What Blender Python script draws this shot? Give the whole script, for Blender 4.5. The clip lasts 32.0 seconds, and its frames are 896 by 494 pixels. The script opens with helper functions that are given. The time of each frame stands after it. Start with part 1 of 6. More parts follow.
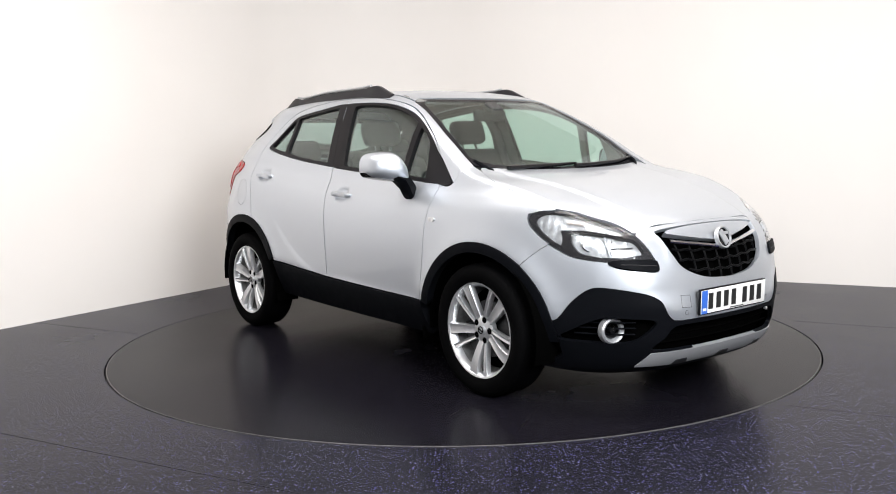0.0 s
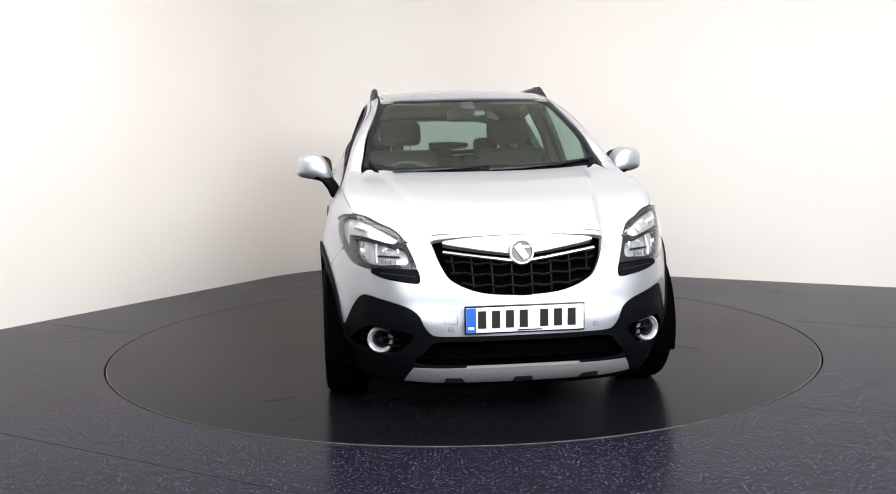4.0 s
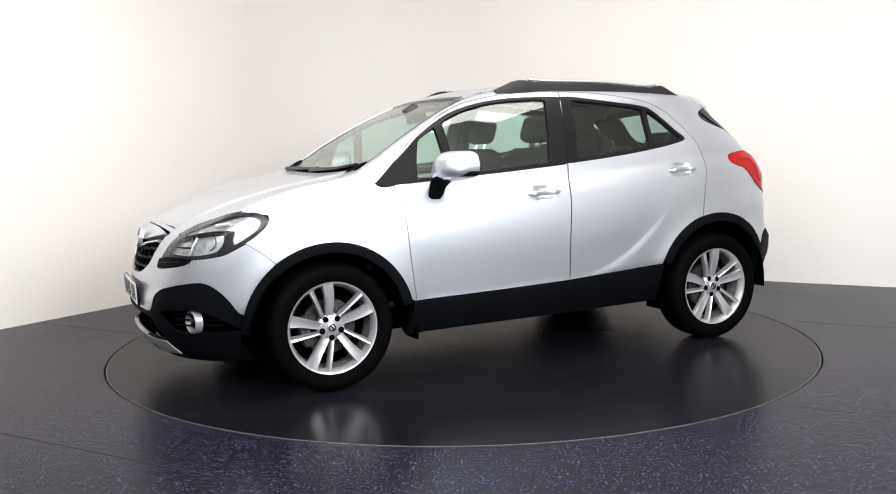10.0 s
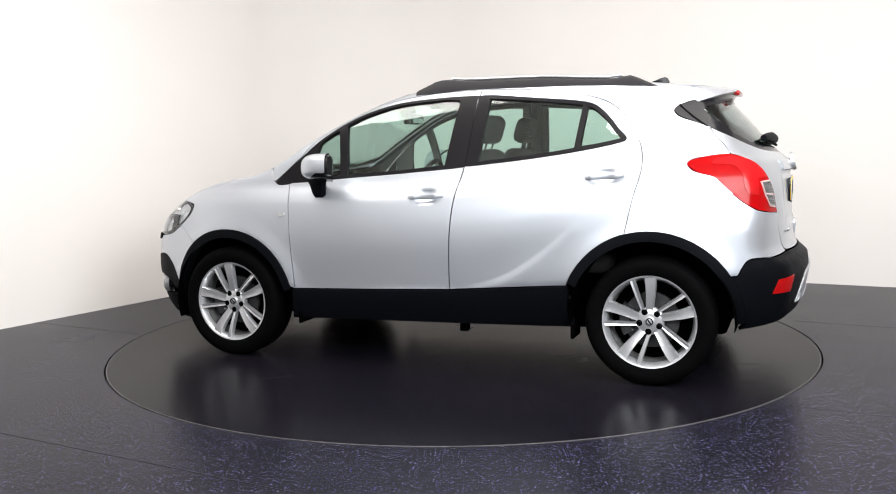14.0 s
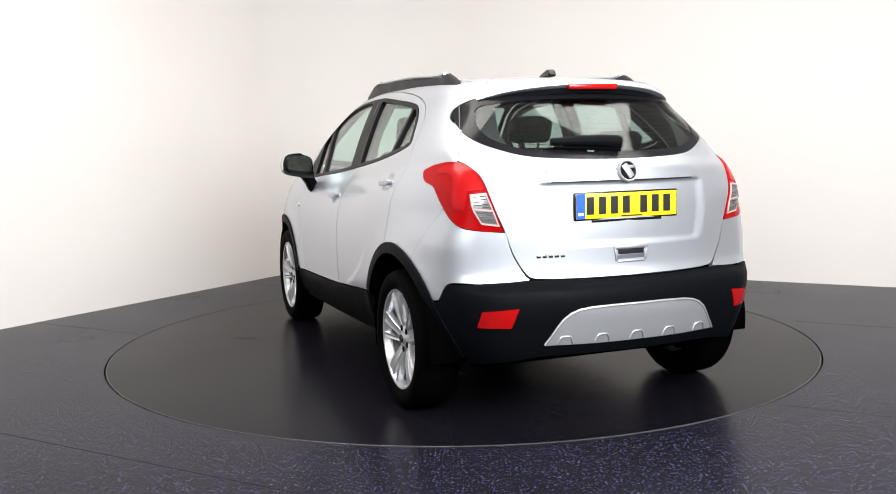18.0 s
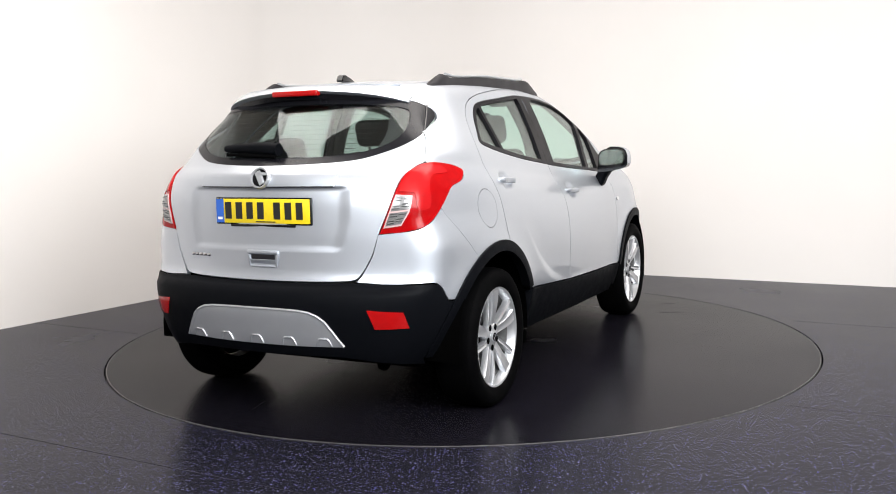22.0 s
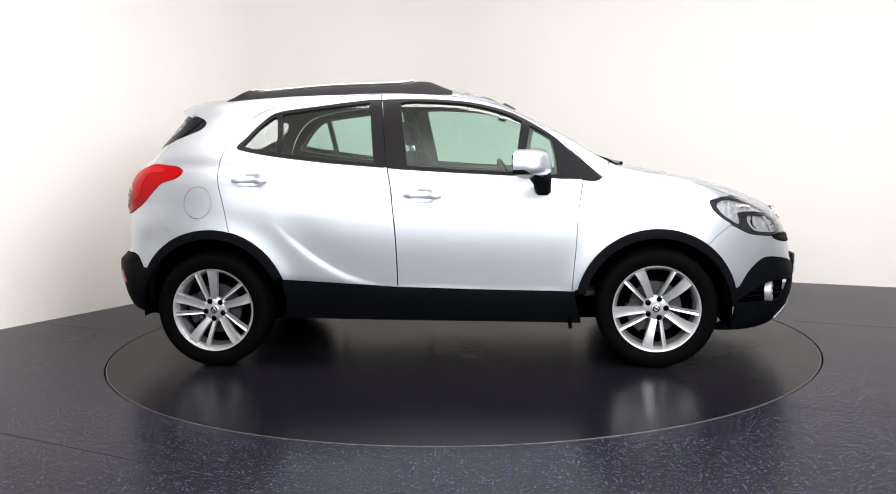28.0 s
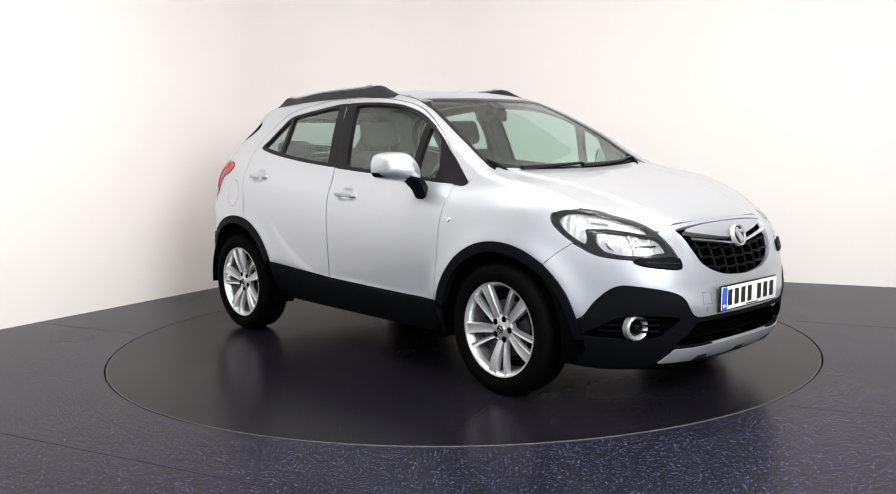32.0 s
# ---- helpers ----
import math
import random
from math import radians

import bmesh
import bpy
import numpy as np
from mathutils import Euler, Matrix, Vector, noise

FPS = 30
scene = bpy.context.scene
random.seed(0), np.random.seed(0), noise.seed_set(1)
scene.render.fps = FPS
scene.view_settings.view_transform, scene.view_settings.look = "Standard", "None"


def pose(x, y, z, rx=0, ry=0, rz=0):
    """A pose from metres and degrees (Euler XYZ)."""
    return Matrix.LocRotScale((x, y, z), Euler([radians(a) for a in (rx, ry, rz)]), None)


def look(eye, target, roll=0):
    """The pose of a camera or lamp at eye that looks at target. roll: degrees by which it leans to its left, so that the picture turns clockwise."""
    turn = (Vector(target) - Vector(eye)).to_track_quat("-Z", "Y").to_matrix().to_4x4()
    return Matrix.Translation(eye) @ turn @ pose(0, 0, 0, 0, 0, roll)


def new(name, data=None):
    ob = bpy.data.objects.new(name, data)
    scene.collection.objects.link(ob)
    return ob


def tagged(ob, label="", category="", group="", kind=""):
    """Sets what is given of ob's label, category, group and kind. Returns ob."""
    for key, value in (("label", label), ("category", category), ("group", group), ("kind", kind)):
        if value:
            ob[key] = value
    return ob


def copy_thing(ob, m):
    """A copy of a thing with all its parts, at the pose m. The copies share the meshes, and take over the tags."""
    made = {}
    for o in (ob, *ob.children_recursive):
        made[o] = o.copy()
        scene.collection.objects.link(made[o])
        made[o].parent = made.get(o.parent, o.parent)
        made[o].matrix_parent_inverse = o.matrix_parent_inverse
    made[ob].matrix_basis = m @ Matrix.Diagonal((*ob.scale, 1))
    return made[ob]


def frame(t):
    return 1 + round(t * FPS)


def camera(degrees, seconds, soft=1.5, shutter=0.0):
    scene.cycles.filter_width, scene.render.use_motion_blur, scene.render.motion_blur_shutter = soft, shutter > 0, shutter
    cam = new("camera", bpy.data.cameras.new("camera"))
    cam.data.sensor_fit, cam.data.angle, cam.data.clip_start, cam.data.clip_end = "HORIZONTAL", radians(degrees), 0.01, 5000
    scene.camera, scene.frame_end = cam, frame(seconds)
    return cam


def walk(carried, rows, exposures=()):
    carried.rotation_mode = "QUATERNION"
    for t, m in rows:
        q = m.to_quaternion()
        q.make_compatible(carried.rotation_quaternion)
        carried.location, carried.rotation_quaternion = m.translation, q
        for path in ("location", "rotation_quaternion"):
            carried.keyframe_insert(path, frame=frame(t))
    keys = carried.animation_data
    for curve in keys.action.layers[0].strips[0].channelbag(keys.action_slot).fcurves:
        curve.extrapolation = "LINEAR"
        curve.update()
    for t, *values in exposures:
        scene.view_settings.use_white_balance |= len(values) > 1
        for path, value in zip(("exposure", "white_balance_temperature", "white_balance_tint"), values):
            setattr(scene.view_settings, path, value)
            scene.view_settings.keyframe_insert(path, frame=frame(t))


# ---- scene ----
# ---------------------------------------------------------------- camera, standing still
cam = camera(52.60, 32.0, soft=1.0)
EYE = Matrix.Translation((0.0, -5.941, 1.264)) @ Euler((radians(90 - 6.356), 0, radians(0.727)), "XYZ").to_matrix().to_4x4() @ pose(0, 0, 0, 0, 0, -1.245)
walk(cam, [(0.0, EYE), (32.0, EYE)])

# ---------------------------------------------------------------- light
world = bpy.data.worlds.new("studio_air")
scene.world = world
world.use_nodes = True
world.node_tree.nodes["Background"].inputs[0].default_value = (1.0, 0.95, 0.9, 1)
world.node_tree.nodes["Background"].inputs[1].default_value = 0.0
scene.view_settings.exposure = 0.0

CORNER = Vector((-1.19, 4.19, 0.0))
ALONG_LEFT, ALONG_RIGHT = Vector((-0.5145, -0.8575, 0.0)), Vector((0.8853, -0.4651, 0.0))
ROOM, HIGH = 11.0, 3.6


def softbox(x, y, z, sx, sy, power, target, colour):
    d = bpy.data.lights.new("softbox_light", "AREA")
    d.shape, d.size, d.size_y, d.energy, d.color = "RECTANGLE", sx, sy, power, colour
    o = new("softbox_light", d)
    o.matrix_world = look((x, y, z), target)


# two softboxes beside the camera and one overhead before the car
softbox(-1.5, -5.5, 2.7, 2.6, 1.8, 126, (0.2, 0.6, 1.0), (0.95, 0.975, 1.0))
softbox(2.3, -5.2, 2.7, 2.6, 1.8, 325, (0.9, 0.6, 1.0), (0.95, 0.975, 1.0))
softbox(0.0, -1.1, 3.52, 5.0, 1.5, 178, (0.0, -1.0, 0.0), (1.0, 0.95, 0.91))

# ---------------------------------------------------------------- materials


def material(name):
    m = bpy.data.materials.new(name)
    m.use_nodes = True
    t = m.node_tree
    return m, t, t.nodes["Principled BSDF"]


def mixed(t, fac, a, b):
    n = t.nodes.new("ShaderNodeMix")
    n.data_type = "RGBA"
    t.links.new(fac, n.inputs[0])
    for k, c in ((6, a), (7, b)):
        if isinstance(c, tuple):
            n.inputs[k].default_value = (*c, 1)
        else:
            t.links.new(c, n.inputs[k])
    return n.outputs[2]


def noise_out(t, scale, detail=3.0, rough=0.55, where="Object"):
    co = t.nodes.new("ShaderNodeTexCoord")
    n = t.nodes.new("ShaderNodeTexNoise")
    n.inputs["Scale"].default_value, n.inputs["Detail"].default_value, n.inputs["Roughness"].default_value = scale, detail, rough
    t.links.new(co.outputs[where], n.inputs["Vector"])
    return n.outputs[0]


def ramp(t, src, a, b, lo=0.0, hi=1.0):
    n = t.nodes.new("ShaderNodeMapRange")
    n.inputs[1].default_value, n.inputs[2].default_value, n.inputs[3].default_value, n.inputs[4].default_value = a, b, lo, hi
    t.links.new(src, n.inputs[0])
    return n.outputs[0]


def bump(t, bsdf, src, strength, dist=0.002):
    n = t.nodes.new("ShaderNodeBump")
    n.inputs["Strength"].default_value, n.inputs["Distance"].default_value = strength, dist
    t.links.new(src, n.inputs["Height"])
    t.links.new(n.outputs[0], bsdf.inputs["Normal"])


def simple(name, col, rough=0.5, metal=0.0, grain=0.12, scale=40.0, relief=0.0, coat=0.0, spec=0.5):
    """A surface of one colour with fine and broad variation."""
    m, t, b = material(name)
    n = noise_out(t, scale)
    w = noise_out(t, scale / 14)
    lo, hi = tuple(c * (1 - grain) for c in col), tuple(min(1, c * (1 + grain)) for c in col)
    c1 = mixed(t, ramp(t, n, 0.3, 0.7), lo, hi)
    c2 = mixed(t, ramp(t, w, 0.35, 0.7, 0.0, 0.5), c1, tuple(c * (1 - grain * 0.8) for c in col))
    t.links.new(c2, b.inputs["Base Color"])
    t.links.new(ramp(t, w, 0.3, 0.7, max(0.0, rough - 0.05), min(1, rough + 0.05)), b.inputs["Roughness"])
    b.inputs["Metallic"].default_value = metal
    b.inputs["Coat Weight"].default_value = coat
    b.inputs["Coat Roughness"].default_value = 0.04
    b.inputs["Specular IOR Level"].default_value = spec
    if relief:
        bump(t, b, n, relief)
    return m


def car_paint():
    m, t, b = material("silver_metallic_paint")
    fl = noise_out(t, 900.0, 1.0)
    w = noise_out(t, 3.0, 3.0)
    c = mixed(t, ramp(t, fl, 0.3, 0.7), (0.49, 0.522, 0.572), (0.605, 0.637, 0.687))
    c = mixed(t, ramp(t, w, 0.3, 0.7, 0.0, 0.35), c, (0.53, 0.562, 0.61))
    t.links.new(c, b.inputs["Base Color"])
    b.inputs["Metallic"].default_value = 0.85
    b.inputs["Roughness"].default_value = 0.43
    b.inputs["Coat Weight"].default_value = 0.7
    b.inputs["Coat Roughness"].default_value = 0.02
    bump(t, b, fl, 0.03, 0.0005)
    return m


def floor_vinyl(name, speckle, tone=(1.0, 1.0, 1.0)):
    """Dark sheet vinyl; tone scales its colour."""
    m, t, b = material(name)

    def shade(*col):
        return tuple(a * b for a, b in zip(col, tone))
    big = noise_out(t, 0.9, 4.0)
    mid = noise_out(t, 5.0, 5.0, 0.65)
    fine = noise_out(t, 160.0, 2.0)
    c = mixed(t, ramp(t, big, 0.35, 0.68), shade(0.0094, 0.0090, 0.0132), shade(0.0120, 0.0115, 0.0163))
    c = mixed(t, ramp(t, mid, 0.3, 0.8, 0.0, 0.18), c, shade(0.0145, 0.0139, 0.0190))
    c = mixed(t, ramp(t, fine, 0.35, 0.7, 0.0, 0.5), c, shade(0.0084, 0.0078, 0.0126))
    co = t.nodes.new("ShaderNodeTexCoord")
    for scale, size, share in ((52.0, 0.25, 0.50), (105.0, 0.32, 0.42)):
        v = t.nodes.new("ShaderNodeTexVoronoi")
        v.inputs["Scale"].default_value = scale
        t.links.new(co.outputs["Object"], v.inputs["Vector"])
        spot = ramp(t, v.outputs["Distance"], size * 0.55, size, speckle, 0.0)
        sep = t.nodes.new("ShaderNodeSeparateColor")
        t.links.new(v.outputs["Color"], sep.inputs[0])
        pick = ramp(t, sep.outputs[0], share, share + 0.02)
        mul = t.nodes.new("ShaderNodeMath")
        mul.operation = "MULTIPLY"
        t.links.new(spot, mul.inputs[0])
        t.links.new(pick, mul.inputs[1])
        tint = mixed(t, sep.outputs[1], (0.028, 0.026, 0.15), (0.13, 0.13, 0.20))
        c = mixed(t, mul.outputs[0], c, tint)
    t.links.new(c, b.inputs["Base Color"])
    t.links.new(ramp(t, big, 0.3, 0.7, 0.23, 0.28), b.inputs["Roughness"])
    b.inputs["Specular IOR Level"].default_value = 0.045
    bump(t, b, fine, 0.02, 0.0010)
    return m


def wall_paint():
    m, t, b = material("cream_wall_paint")
    w = noise_out(t, 0.7, 3.0)
    f = noise_out(t, 120.0, 2.0)
    c = mixed(t, ramp(t, w, 0.3, 0.7), (0.815, 0.782, 0.752), (0.845, 0.812, 0.784))
    t.links.new(c, b.inputs["Base Color"])
    b.inputs["Roughness"].default_value = 0.75
    bump(t, b, f, 0.08, 0.001)
    return m


def glass(name, tint, rough=0.0, least=0.055):
    """Thin tinted glazing: clear to look through, with the gloss of glass."""
    m, t, b = material(name)
    t.nodes.remove(b)
    clear, gloss, mix = (t.nodes.new(k) for k in ("ShaderNodeBsdfTransparent", "ShaderNodeBsdfGlossy", "ShaderNodeMixShader"))
    clear.inputs[0].default_value = (*tint, 1)
    gloss.inputs[0].default_value = (1, 1, 1, 1)
    gloss.inputs["Roughness"].default_value = rough
    lw, pw = t.nodes.new("ShaderNodeLayerWeight"), t.nodes.new("ShaderNodeMath")
    lw.inputs[0].default_value = 0.5
    pw.operation, pw.inputs[1].default_value = "POWER", 5.0
    t.links.new(lw.outputs["Facing"], pw.inputs[0])
    t.links.new(ramp(t, pw.outputs[0], 0.0, 1.0, least, 0.9), mix.inputs[0])
    t.links.new(clear.outputs[0], mix.inputs[1])
    t.links.new(gloss.outputs[0], mix.inputs[2])
    t.links.new(mix.outputs[0], t.nodes["Material Output"].inputs[0])
    return m


def fluted_reflector():
    m, t, b = material("fluted_lamp_reflector")
    co = t.nodes.new("ShaderNodeTexCoord")
    w = t.nodes.new("ShaderNodeTexWave")
    w.inputs["Scale"].default_value, w.inputs["Distortion"].default_value = 9.0, 2.5
    t.links.new(co.outputs["Object"], w.inputs["Vector"])
    v = t.nodes.new("ShaderNodeTexVoronoi")
    v.inputs["Scale"].default_value = 38.0
    t.links.new(co.outputs["Object"], v.inputs["Vector"])
    c = mixed(t, v.outputs["Distance"], (0.44, 0.45, 0.47), (0.78, 0.79, 0.80))
    t.links.new(c, b.inputs["Base Color"])
    b.inputs["Metallic"].default_value, b.inputs["Roughness"].default_value = 0.75, 0.30
    bump(t, b, w.outputs[0], 0.18, 0.004)
    return m


PAINT = car_paint()
VINYL = floor_vinyl("speckled_vinyl", 0.85, (1.1, 1.1, 1.12))
# disc toned darker and browner, partly to deepen the shade under the car
WORN_VINYL = floor_vinyl("worn_speckled_vinyl", 0.12, (0.55, 0.52, 0.50))
WALL = wall_paint()
CEILING = simple("white_ceiling_paint", (0.84, 0.78, 0.72), 0.8, scale=8)
TRIM = simple("black_textured_plastic", (0.0030, 0.0034, 0.0047), 0.52, scale=300, spec=0.05, relief=0.15, grain=0.2)
GLOSS_BLACK = simple("gloss_black_plastic", (0.006, 0.006, 0.007), 0.16, scale=60, spec=0.3)
PRINT = simple("black_printed_border", (0.008, 0.008, 0.010), 0.2, scale=60, spec=0.16)
SATIN_GREY = simple("dark_grey_plastic", (0.014, 0.0130, 0.0150), 0.45, scale=120, spec=0.22)
PILLAR = simple("satin_black_pillar_foil", (0.0065, 0.0058, 0.0070), 0.40, scale=120, spec=0.13)
INNER = simple("charcoal_interior_trim", (0.028, 0.0275, 0.027), 0.7, scale=150, relief=0.1)
HEADLINER = simple("grey_headliner_cloth", (0.13, 0.13, 0.125), 0.9, scale=200)
CLOTH = simple("charcoal_seat_cloth", (0.013, 0.0125, 0.0125), 0.9, scale=220, relief=0.3, grain=0.3)
CHROME = simple("bright_chrome", (0.80, 0.80, 0.82), 0.07, metal=1.0, grain=0.02)
SILVER = simple("satin_silver_trim", (0.47, 0.48, 0.50), 0.36, metal=0.6, grain=0.02, scale=20)
ALLOY = simple("silver_alloy", (0.62, 0.63, 0.65), 0.33, metal=0.75, grain=0.05, scale=60, coat=0.4)
# darker copy of the alloy; the shade inside the wheel is in its colour
SHADED_ALLOY = simple("shaded_alloy", (0.20, 0.20, 0.20), 0.5, metal=0.5, grain=0.3, scale=40)
DARK_METAL = simple("dark_brake_metal", (0.055, 0.055, 0.058), 0.45, metal=0.7, grain=0.3, scale=50)
RUBBER = simple("tyre_rubber", (0.0016, 0.0016, 0.0018), 0.7, spec=0.025, scale=80, grain=0.25, relief=0.1)
UNDER = simple("black_underbody", (0.0012, 0.0012, 0.0012), 0.95, spec=0.0, scale=20)
GRILLE_BLACK = simple("black_grille_plastic", (0.0032, 0.0032, 0.0037), 0.40, scale=120, spec=0.06)
GLASS = glass("green_tinted_glass", (0.85, 0.95, 0.915))
GLASS_BACK = glass("grey_tinted_rear_glass", (0.68, 0.735, 0.725), least=0.024)
LENS = glass("clear_lamp_lens", (0.94, 0.95, 0.96), least=0.012)
MIRROR = simple("mirror_glass", (0.55, 0.60, 0.60), 0.02, metal=1.0, grain=0.0)
REFLECTOR = fluted_reflector()
RED = simple("red_lamp_plastic", (0.32, 0.0018, 0.0028), 0.13, scale=30, coat=0.0, grain=0.1, spec=0.14)
DARK_RED = simple("dark_red_lamp_plastic", (0.36, 0.004, 0.004), 0.15, scale=30, coat=0.0, grain=0.1)
AMBER = simple("pale_amber_plastic", (0.74, 0.65, 0.60), 0.2, scale=30)
PALE_LENS = simple("pale_lamp_lens", (0.30, 0.30, 0.30), 0.22, metal=0.7, scale=60, grain=0.25)
PINK = simple("pale_pink_plastic", (0.52, 0.36, 0.35), 0.25, scale=30)
RED_GLOW = simple("bright_red_lamp_plastic", (0.40, 0.007, 0.009), 0.16, scale=14, grain=0.08, spec=0.2)
YELLOW = simple("yellow_plate", (0.80, 0.60, 0.015), 0.35, scale=60, grain=0.05)
WHITE = simple("white_plate", (0.80, 0.80, 0.78), 0.35, scale=60, grain=0.05)
BLUE = simple("blue_plate_band", (0.03, 0.12, 0.50), 0.35, scale=60, grain=0.05)
INK = simple("black_plate_ink", (0.015, 0.015, 0.015), 0.4, scale=60)
# ---------------------------------------------------------------- mesh helpers


def part(name, bm, mat, parent, label="", smooth=True, loc=None):
    """Link a bmesh (or mesh) as one object under a thing or a part."""
    if isinstance(bm, bmesh.types.BMesh):
        me = bpy.data.meshes.new(name)
        bmesh.ops.recalc_face_normals(bm, faces=bm.faces)
        bm.to_mesh(me)
        bm.free()
        for p in me.polygons:
            p.use_smooth = smooth
        if smooth:
            me.set_sharp_from_angle(angle=radians(38))
    else:
        me = bm
    for k in (mat if isinstance(mat, (list, tuple)) else [mat]):
        me.materials.append(k)
    ob = new(name, me)
    ob.parent = parent
    if loc is not None:
        ob.matrix_basis = loc
    if label:
        tagged(ob, label)
    return ob


def box(bm, cx, cy, cz, sx, sy, sz, bev=0.0, m=None, seg=2):
    r = bmesh.ops.create_cube(bm, size=1.0)
    vs = r["verts"]
    for v in vs:
        v.co = Vector((v.co.x * sx, v.co.y * sy, v.co.z * sz))
    if bev:
        es = list({e for v in vs for e in v.link_edges})
        r = bmesh.ops.bevel(bm, geom=es, offset=bev, segments=seg, affect="EDGES", profile=0.5)
        vs = list({v for f in r["faces"] for v in f.verts} | {v for v in vs if v.is_valid})
    mm = Matrix.Translation((cx, cy, cz))
    if m is not None:
        mm = mm @ m
    for v in vs:
        v.co = mm @ v.co
    return vs


def lathe(bm, prof, n, axis="y", cap=False):
    """Turn a profile of (radius, offset) about an axis."""
    rings = []
    for r, o in prof:
        ring = []
        for i in range(n):
            a = 2 * math.pi * i / n
            c, s = r * math.cos(a), r * math.sin(a)
            ring.append(bm.verts.new((c, o, s) if axis == "y" else (o, c, s) if axis == "x" else (c, s, o)))
        rings.append(ring)
    for a, b in zip(rings, rings[1:]):
        for i in range(n):
            bm.faces.new((a[i], a[(i + 1) % n], b[(i + 1) % n], b[i]))
    if cap:
        bm.faces.new(rings[-1])
        bm.faces.new(rings[0][::-1])
    return rings


def tube(bm, pts, r, n=10, flat=1.0):
    """A bar of round or flattened section along points."""
    pts = [Vector(p) for p in pts]
    rings = []
    for i, p in enumerate(pts):
        d = (pts[min(i + 1, len(pts) - 1)] - pts[max(i - 1, 0)]).normalized()
        u = d.cross(Vector((0, 0, 1)))
        u = u.normalized() if u.length > 1e-4 else Vector((1, 0, 0))
        w = u.cross(d)
        rr = r[i] if isinstance(r, (list, tuple)) else r
        rings.append([bm.verts.new(p + u * rr * math.cos(2 * math.pi * k / n) + w * rr * flat * math.sin(2 * math.pi * k / n)) for k in range(n)])
    for a, b in zip(rings, rings[1:]):
        for k in range(n):
            bm.faces.new((a[k], a[(k + 1) % n], b[(k + 1) % n], b[k]))
    bm.faces.new(rings[0][::-1])
    bm.faces.new(rings[-1])


def prism(bm, outline, depth, m=None):
    """A flat plate of an outline in x, y, thickened along z."""
    a = [bm.verts.new((x, y, 0)) for x, y in outline]
    b = [bm.verts.new((x, y, depth)) for x, y in outline]
    bm.faces.new(a[::-1])
    bm.faces.new(b)
    n = len(a)
    for i in range(n):
        bm.faces.new((a[i], a[(i + 1) % n], b[(i + 1) % n], b[i]))
    if m is not None:
        for v in a + b:
            v.co = m @ v.co


def flowing(pts, n=6, closed=True):
    """A smooth line through points; a point given twice is a corner."""
    pts = [np.array(p, float) for p in pts]
    out, k = [], len(pts)
    for i in range(k if closed else k - 1):
        p0, p1, p2, p3 = (pts[(i + j) % k] if closed else pts[min(max(i + j, 0), k - 1)] for j in (-1, 0, 1, 2))
        if np.allclose(p1, p2):
            continue
        for s in np.arange(n) / n:
            m1 = (p2 - p0) / 2 if not np.allclose(p0, p1) else (p2 - p1) * 0.8
            m2 = (p3 - p1) / 2 if not np.allclose(p2, p3) else (p2 - p1) * 0.8
            lim = np.linalg.norm(p2 - p1)
            m1 = m1 * min(1, 1.2 * lim / max(np.linalg.norm(m1), 1e-9))
            m2 = m2 * min(1, 1.2 * lim / max(np.linalg.norm(m2), 1e-9))
            out.append((2 * s**3 - 3 * s**2 + 1) * p1 + (s**3 - 2 * s**2 + s) * m1 + (3 * s**2 - 2 * s**3) * p2 + (s**3 - s**2) * m2)
    if not closed:
        out.append(pts[-1])
    return out


# ---------------------------------------------------------------- the car's outer form
# car space: x forward, y to the car's left, z up, origin on the ground midway between the axles


def pchip(xs, ys):
    """A smooth curve through the knots that does not overshoot."""
    xs, ys = np.array(xs, float), np.array(ys, float)
    h, d = np.diff(xs), np.diff(ys) / np.diff(xs)
    m = np.zeros(len(xs))
    for i in range(1, len(xs) - 1):
        if d[i - 1] * d[i] > 0:
            w1, w2 = 2 * h[i] + h[i - 1], h[i] + 2 * h[i - 1]
            m[i] = (w1 + w2) / (w1 / d[i - 1] + w2 / d[i])
    m[0], m[-1] = d[0], d[-1]

    def f(x):
        x = np.asarray(x, float)
        i = np.clip(np.searchsorted(xs, x) - 1, 0, len(xs) - 2)
        s = (x - xs[i]) / h[i]
        lin = np.where(s < 0, ys[0] + m[0] * (x - xs[0]), ys[-1] + m[-1] * (x - xs[-1]))
        t = np.clip(s, 0, 1)
        v = ((1 + 2 * t) * (1 - t) ** 2 * ys[i] + t * (1 - t) ** 2 * h[i] * m[i]
             + t * t * (3 - 2 * t) * ys[i + 1] + t * t * (t - 1) * h[i] * m[i + 1])
        return np.where((s < 0) | (s > 1), lin, v)
    return f


def step(a, b, x):
    t = np.clip((x - a) / (b - a), 0, 1)
    return t * t * (3 - 2 * t)


def bell(x, c, w):
    return np.exp(-((x - c) / w) ** 2)


def smax(a, b, k):
    h = np.maximum(k - np.abs(a - b), 0) / k
    return np.maximum(a, b) + h * h * k / 4


